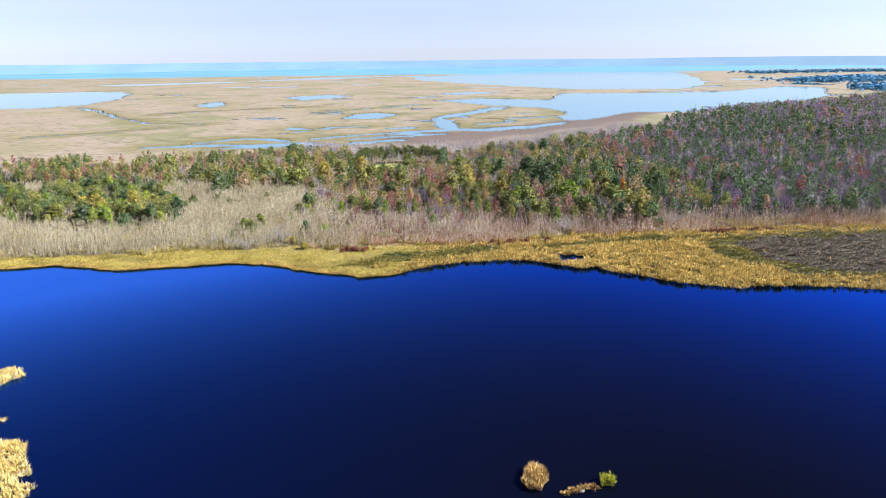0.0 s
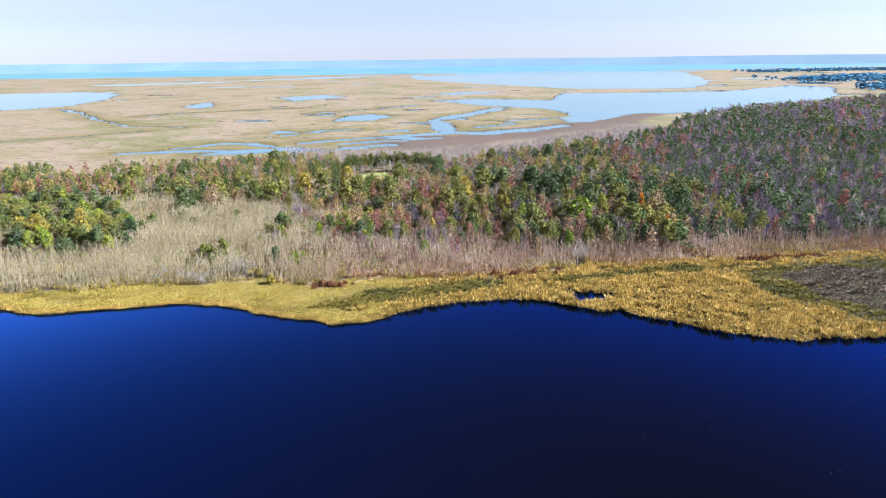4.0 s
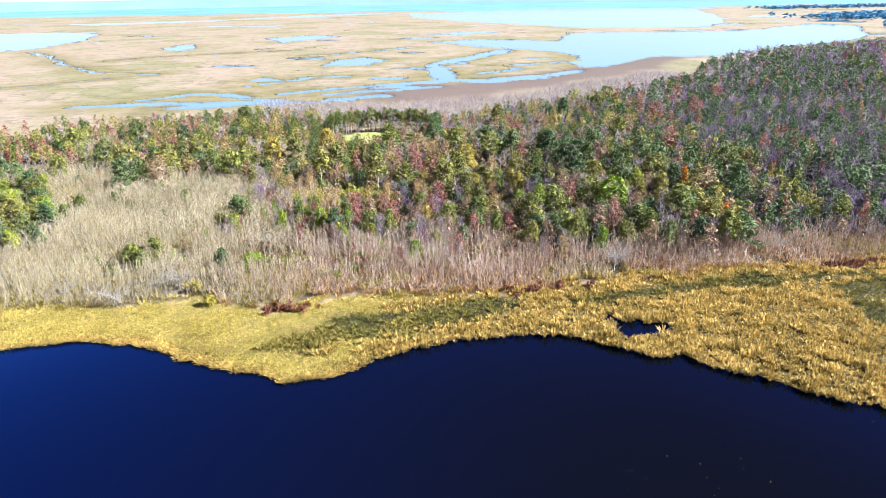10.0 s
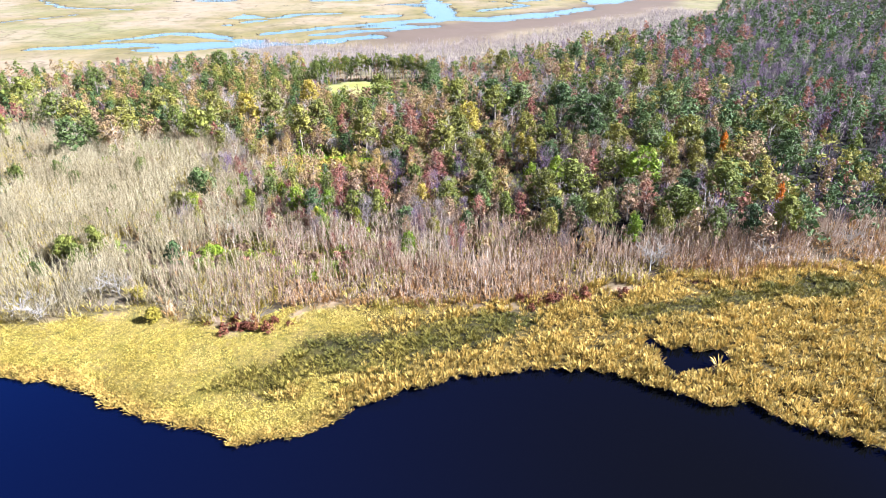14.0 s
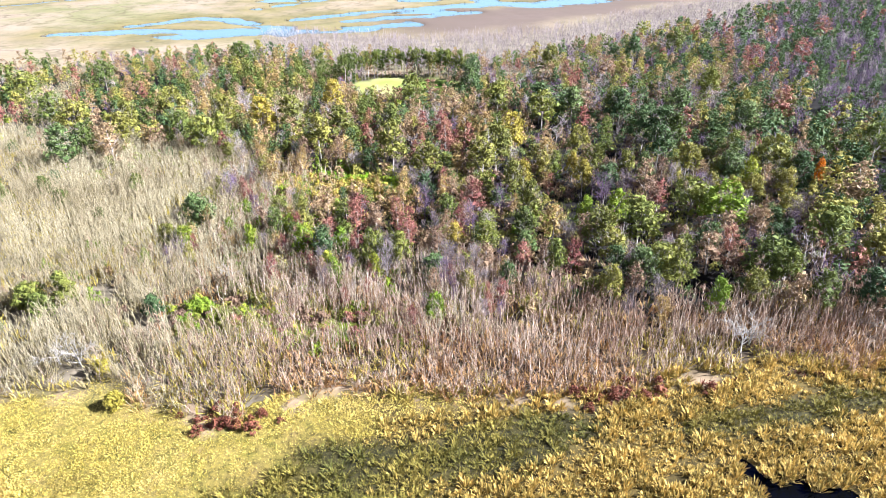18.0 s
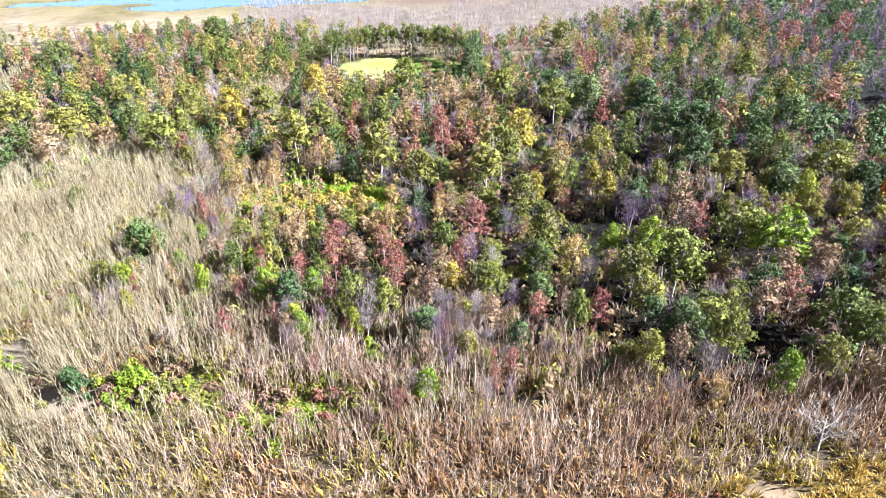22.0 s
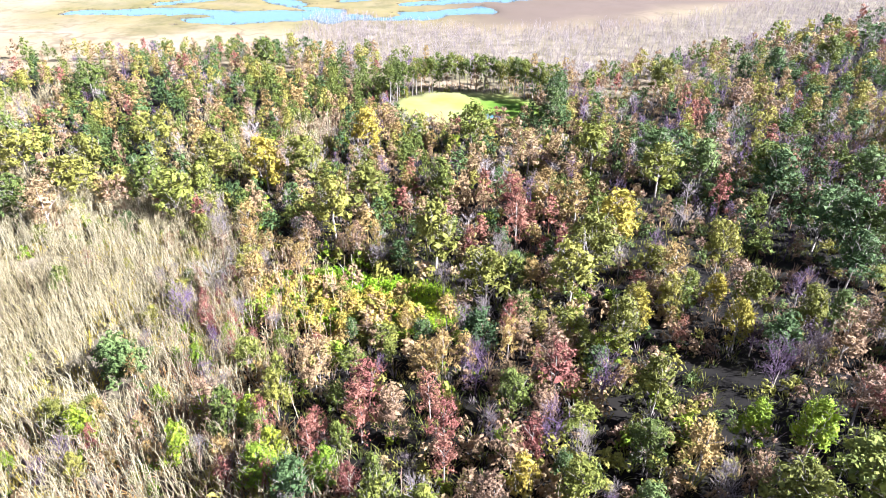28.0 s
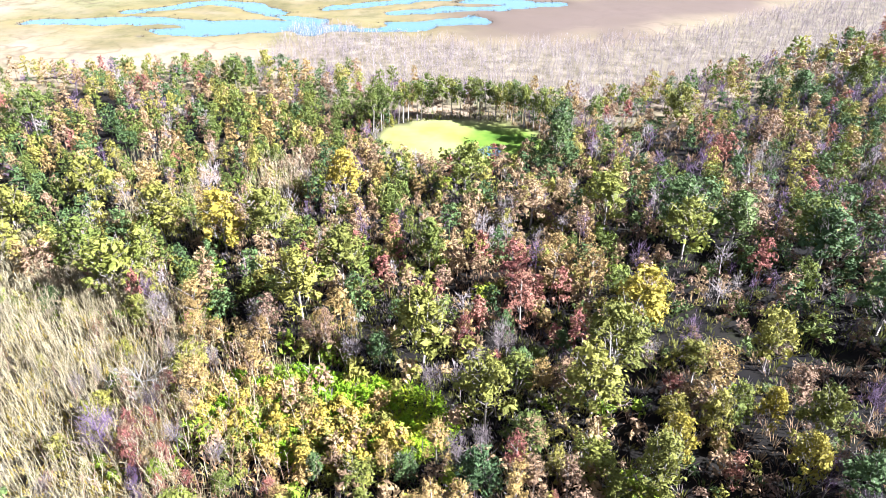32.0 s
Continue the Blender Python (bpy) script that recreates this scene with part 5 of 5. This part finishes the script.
reed_island([(-112, -4), (-97, -4.6), (-93, -3.8), (-90.5, -2.9), (-87.3, -5.1), (-87, -7), (-88.6, -8.6), (-89.4, -11), (-97, -13), (-112, -12)], 1, "golden reed island in the dark lake", M_REED)
reed_island([(-90, -31), (-78, -30.2), (-74.5, -30.1), (-71.7, -32.5), (-69.6, -36.5), (-67.3, -39.4), (-67.8, -41.6), (-65, -43), (-64.5, -46), (-65.4, -50), (-90, -52)], 2,
            "broad golden reed island in the dark lake", M_REED, 1.0, 900)
reed_island([(-82.6, -22.6), (-81.3, -22.5), (-80.5, -23.8), (-82, -24.4)], 3, "tiny reed tuft in the dark lake", M_REED, 0.5, 14)
reed_island([(6.6, -44.6), (7.6, -42.2), (9.4, -41.3), (10.5, -43), (10.5, -45.4), (9.2, -47.6), (7.4, -47.6), (6.9, -46)], 4, "brown reed clump in the dark lake", M_DRYREED, 1.25, 110)
reed_island([(11, -48.2), (13.6, -47), (16.2, -46.4), (18, -46.6), (17.6, -47.8), (14.9, -48), (12.2, -49)], 5, "low golden reed strip in the dark lake", M_DRYREED, 0.55, 46)
reed_island([(17.6, -47), (18.5, -45.2), (20, -44.6), (20.7, -45.8), (19.8, -47.4)], 6, "pale yellow-green reed tuft in the dark lake", M_LIMEREED, 1.2, 42)


# ---- marsh reeds along the creeks ----
def build_marsh_reeds():
    rng = np.random.default_rng(51)
    n = 300000
    Y = 300 + rng.random(n) ** 1.4 * 1000
    X = rng.uniform(-0.72, 0.72, n) * (Y + 130)
    X, Y = X[Y > wood_back(X) + 30], Y[Y > wood_back(X) + 30]
    w = marsh_water(X, Y)
    ok = (w < 0) & (w > -1.8)
    X, Y = X[ok][:22000], Y[ok][:22000]
    tp = templates(lambda r: tussock(r, 7, 1.6, 1.4), 6, 780)
    S = np.clip((Y + 120) / 800, 0.6, 1.3)
    stuff("creek_reeds", scatter(rng, tp, X, Y, np.zeros(len(X)), S, S * rng.uniform(0.5, 0.9, len(X))), M_BANKREED, "brown reeds lining the marsh creeks", "reeds")


build_marsh_reeds()


# ---- floating leaves on the lake ----
def build_lily_pads():
    rng = np.random.default_rng(61)
    X, Y = rng.uniform(20, 110, 500), rng.uniform(-20, 40, 500)
    ok = (Y < shore(X) - 4) & (fbm(X, Y * 2, 18, 3, 5) > 0.1)
    X, Y = X[ok], Y[ok]
    g = np.arange(6) * math.pi / 3
    V = np.concatenate([np.stack([np.cos(g) * 0.13, np.sin(g) * 0.13, np.full(6, 0.012)], 1), np.stack([np.cos(g) * 0.11, np.sin(g) * 0.11, np.full(6, 0.0)], 1)])
    F = np.array([[0, 1, 2, 3], [3, 4, 5, 0]])
    stuff("lily_pads", scatter(rng, [(V, F)], X, Y, np.full(len(X), 0.004), rng.uniform(0.25, 0.6, len(X)), np.ones(len(X))), M_RUSH,
          "small floating leaves scattered on the lake", "lily pads")


build_lily_pads()


# ---- low yellow and green growth in the gap of the wood ----
def build_gap_growth():
    rng = np.random.default_rng(71)
    for kind, n, seed, cy, ry in (("yellow", 80, 1, 153.5, 5), ("lime", 190, 2, 157, 8), ("peach", 34, 3, 154, 8), ("olive", 30, 4, 152, 6)):
        a, r = rng.uniform(0, 6.28, n), np.sqrt(rng.random(n))
        X, Y = -29 + np.cos(a) * r * 14, cy + np.sin(a) * r * ry - np.cos(a) * r * 1.5
        tp = templates(lambda q: crown(q, 180, 3.0, 2.6, 0.0, 0.15, 8, 0.5, 0.2, 10), 5, 850 + seed * 7)
        S = rng.uniform(0.6, 1.2, n) * (0.65 if kind == "lime" else 1.0)
        stuff("low_bushes", scatter(rng, tp, X, Y, np.full(n, 0.15), S), LOOK[kind], f"low {WORDS[kind]} bushes in a gap of the wood", "bushes")


build_gap_growth()


def build_gap_grass():
    rng = np.random.default_rng(72)
    n = 2600
    a, r = rng.uniform(0, 6.28, n), np.sqrt(rng.random(n))
    X, Y = -25 + np.cos(a) * r * 15, 156.5 + np.sin(a) * r * 8
    tp = templates(lambda q: tussock(q, 9, 0.8, 0.8, 0.5, 0.09), 6, 995)
    stuff("grass", scatter(rng, tp, X, Y, np.full(n, 0.15), rng.uniform(0.7, 1.3, n)), M_LIME, "fresh green grass in a gap of the wood", "grass")


build_gap_grass()


def build_stand_growth():
    rng = np.random.default_rng(73)
    for kind, n, seed in (("bright", 26, 1), ("olive", 60, 2), ("rust", 70, 3), ("red", 14, 4)):
        X = rng.uniform(-48, -8, n)
        Y = 101 + rng.normal(0, 3.0, n) - (X + 28) * 0.1
        tp = templates(lambda q: crown(q, 130, 2.6, 1.9, 0.0, 0.17, 9, 0.6), 5, 870 + seed * 7)
        stuff("low_bushes", scatter(rng, tp, X, Y, np.full(n, 0.15), rng.uniform(0.5, 1.2, n)), LOOK[kind],
              f"low {WORDS[kind]} bushes in an opening of the dead saplings", "bushes")
    for kind, n, seed in (("bright", 90, 5), ("olive", 120, 6), ("rust", 90, 7)):
        X = rng.uniform(-130, 0, n * 3)
        Y = reed_back(X) + 4 + rng.random(n * 3) * (wood_front(X) - reed_back(X))
        ok = (fbm(X, Y, 22, 2, 47) > 0.02)
        X, Y = X[ok][:n], Y[ok][:n]
        tp = templates(lambda q: crown(q, 90, 2.2, 1.7, 0.0, 0.16, 8, 0.7), 5, 960 + seed * 7)
        stuff("low_bushes", scatter(rng, tp, X, Y, np.full(len(X), 0.15), rng.uniform(0.5, 1.5, len(X))), LOOK[kind],
              f"small {WORDS[kind]} shrubs among the dead saplings", "bushes")
    X, Y = rng.normal(-24, 7, 900), rng.normal(100, 2.6, 900)
    Y -= (X + 24) * 0.12
    tp = templates(lambda q: tussock(q, 8, 0.9, 0.9, 0.5), 6, 990)
    stuff("grass", scatter(rng, tp, X, Y, np.full(900, 0.15), rng.uniform(0.8, 1.5, 900)), M_BRIGHT, "green grass in an opening of the dead saplings", "grass")
    n = 42
    X, Y = np.concatenate([rng.normal(-28, 3.2, 22), rng.normal(22, 5, 20)]), np.concatenate([rng.normal(78.3, 1.3, 22), rng.normal(83.5, 1.2, 20)])
    tp = templates(lambda q: crown(q, 110, 2.4, 1.5, 0.0, 0.16, 8, 0.6), 5, 940)
    stuff("red_shrubs", scatter(rng, tp, X, Y, np.full(n, 0.15), rng.uniform(0.5, 1.1, n)), M_REDSHRUB, "red-brown shrubs at the edge of the reeds", "bushes")


build_stand_growth()


# ---- tree belts beyond the lake ----
def build_belts():
    rng = np.random.default_rng(81)
    X, Y = [], []
    for x0, y0, x1, y1, deep, n in ((880, 1420, 1700, 1750, 110, 700), (800, 990, 1500, 1240, 110, 1300), (1150, 2250, 1900, 2350, 80, 300)):
        f = rng.random(n)
        X.append(x0 + (x1 - x0) * f + rng.normal(0, deep * 0.3, n))
        Y.append(y0 + (y1 - y0) * f + rng.normal(0, deep * 0.5, n))
    X, Y = np.concatenate(X), np.concatenate(Y)
    tp = templates(lambda r: crown(r, 12, 12.0, 9, 0.0, 2.2, 4, 0.5), 5, 900)
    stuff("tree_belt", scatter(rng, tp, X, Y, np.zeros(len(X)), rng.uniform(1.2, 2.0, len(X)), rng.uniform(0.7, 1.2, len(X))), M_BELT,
          "haze-tinted blue belts of trees on the flat land beyond the lake", "woodland")


build_belts()
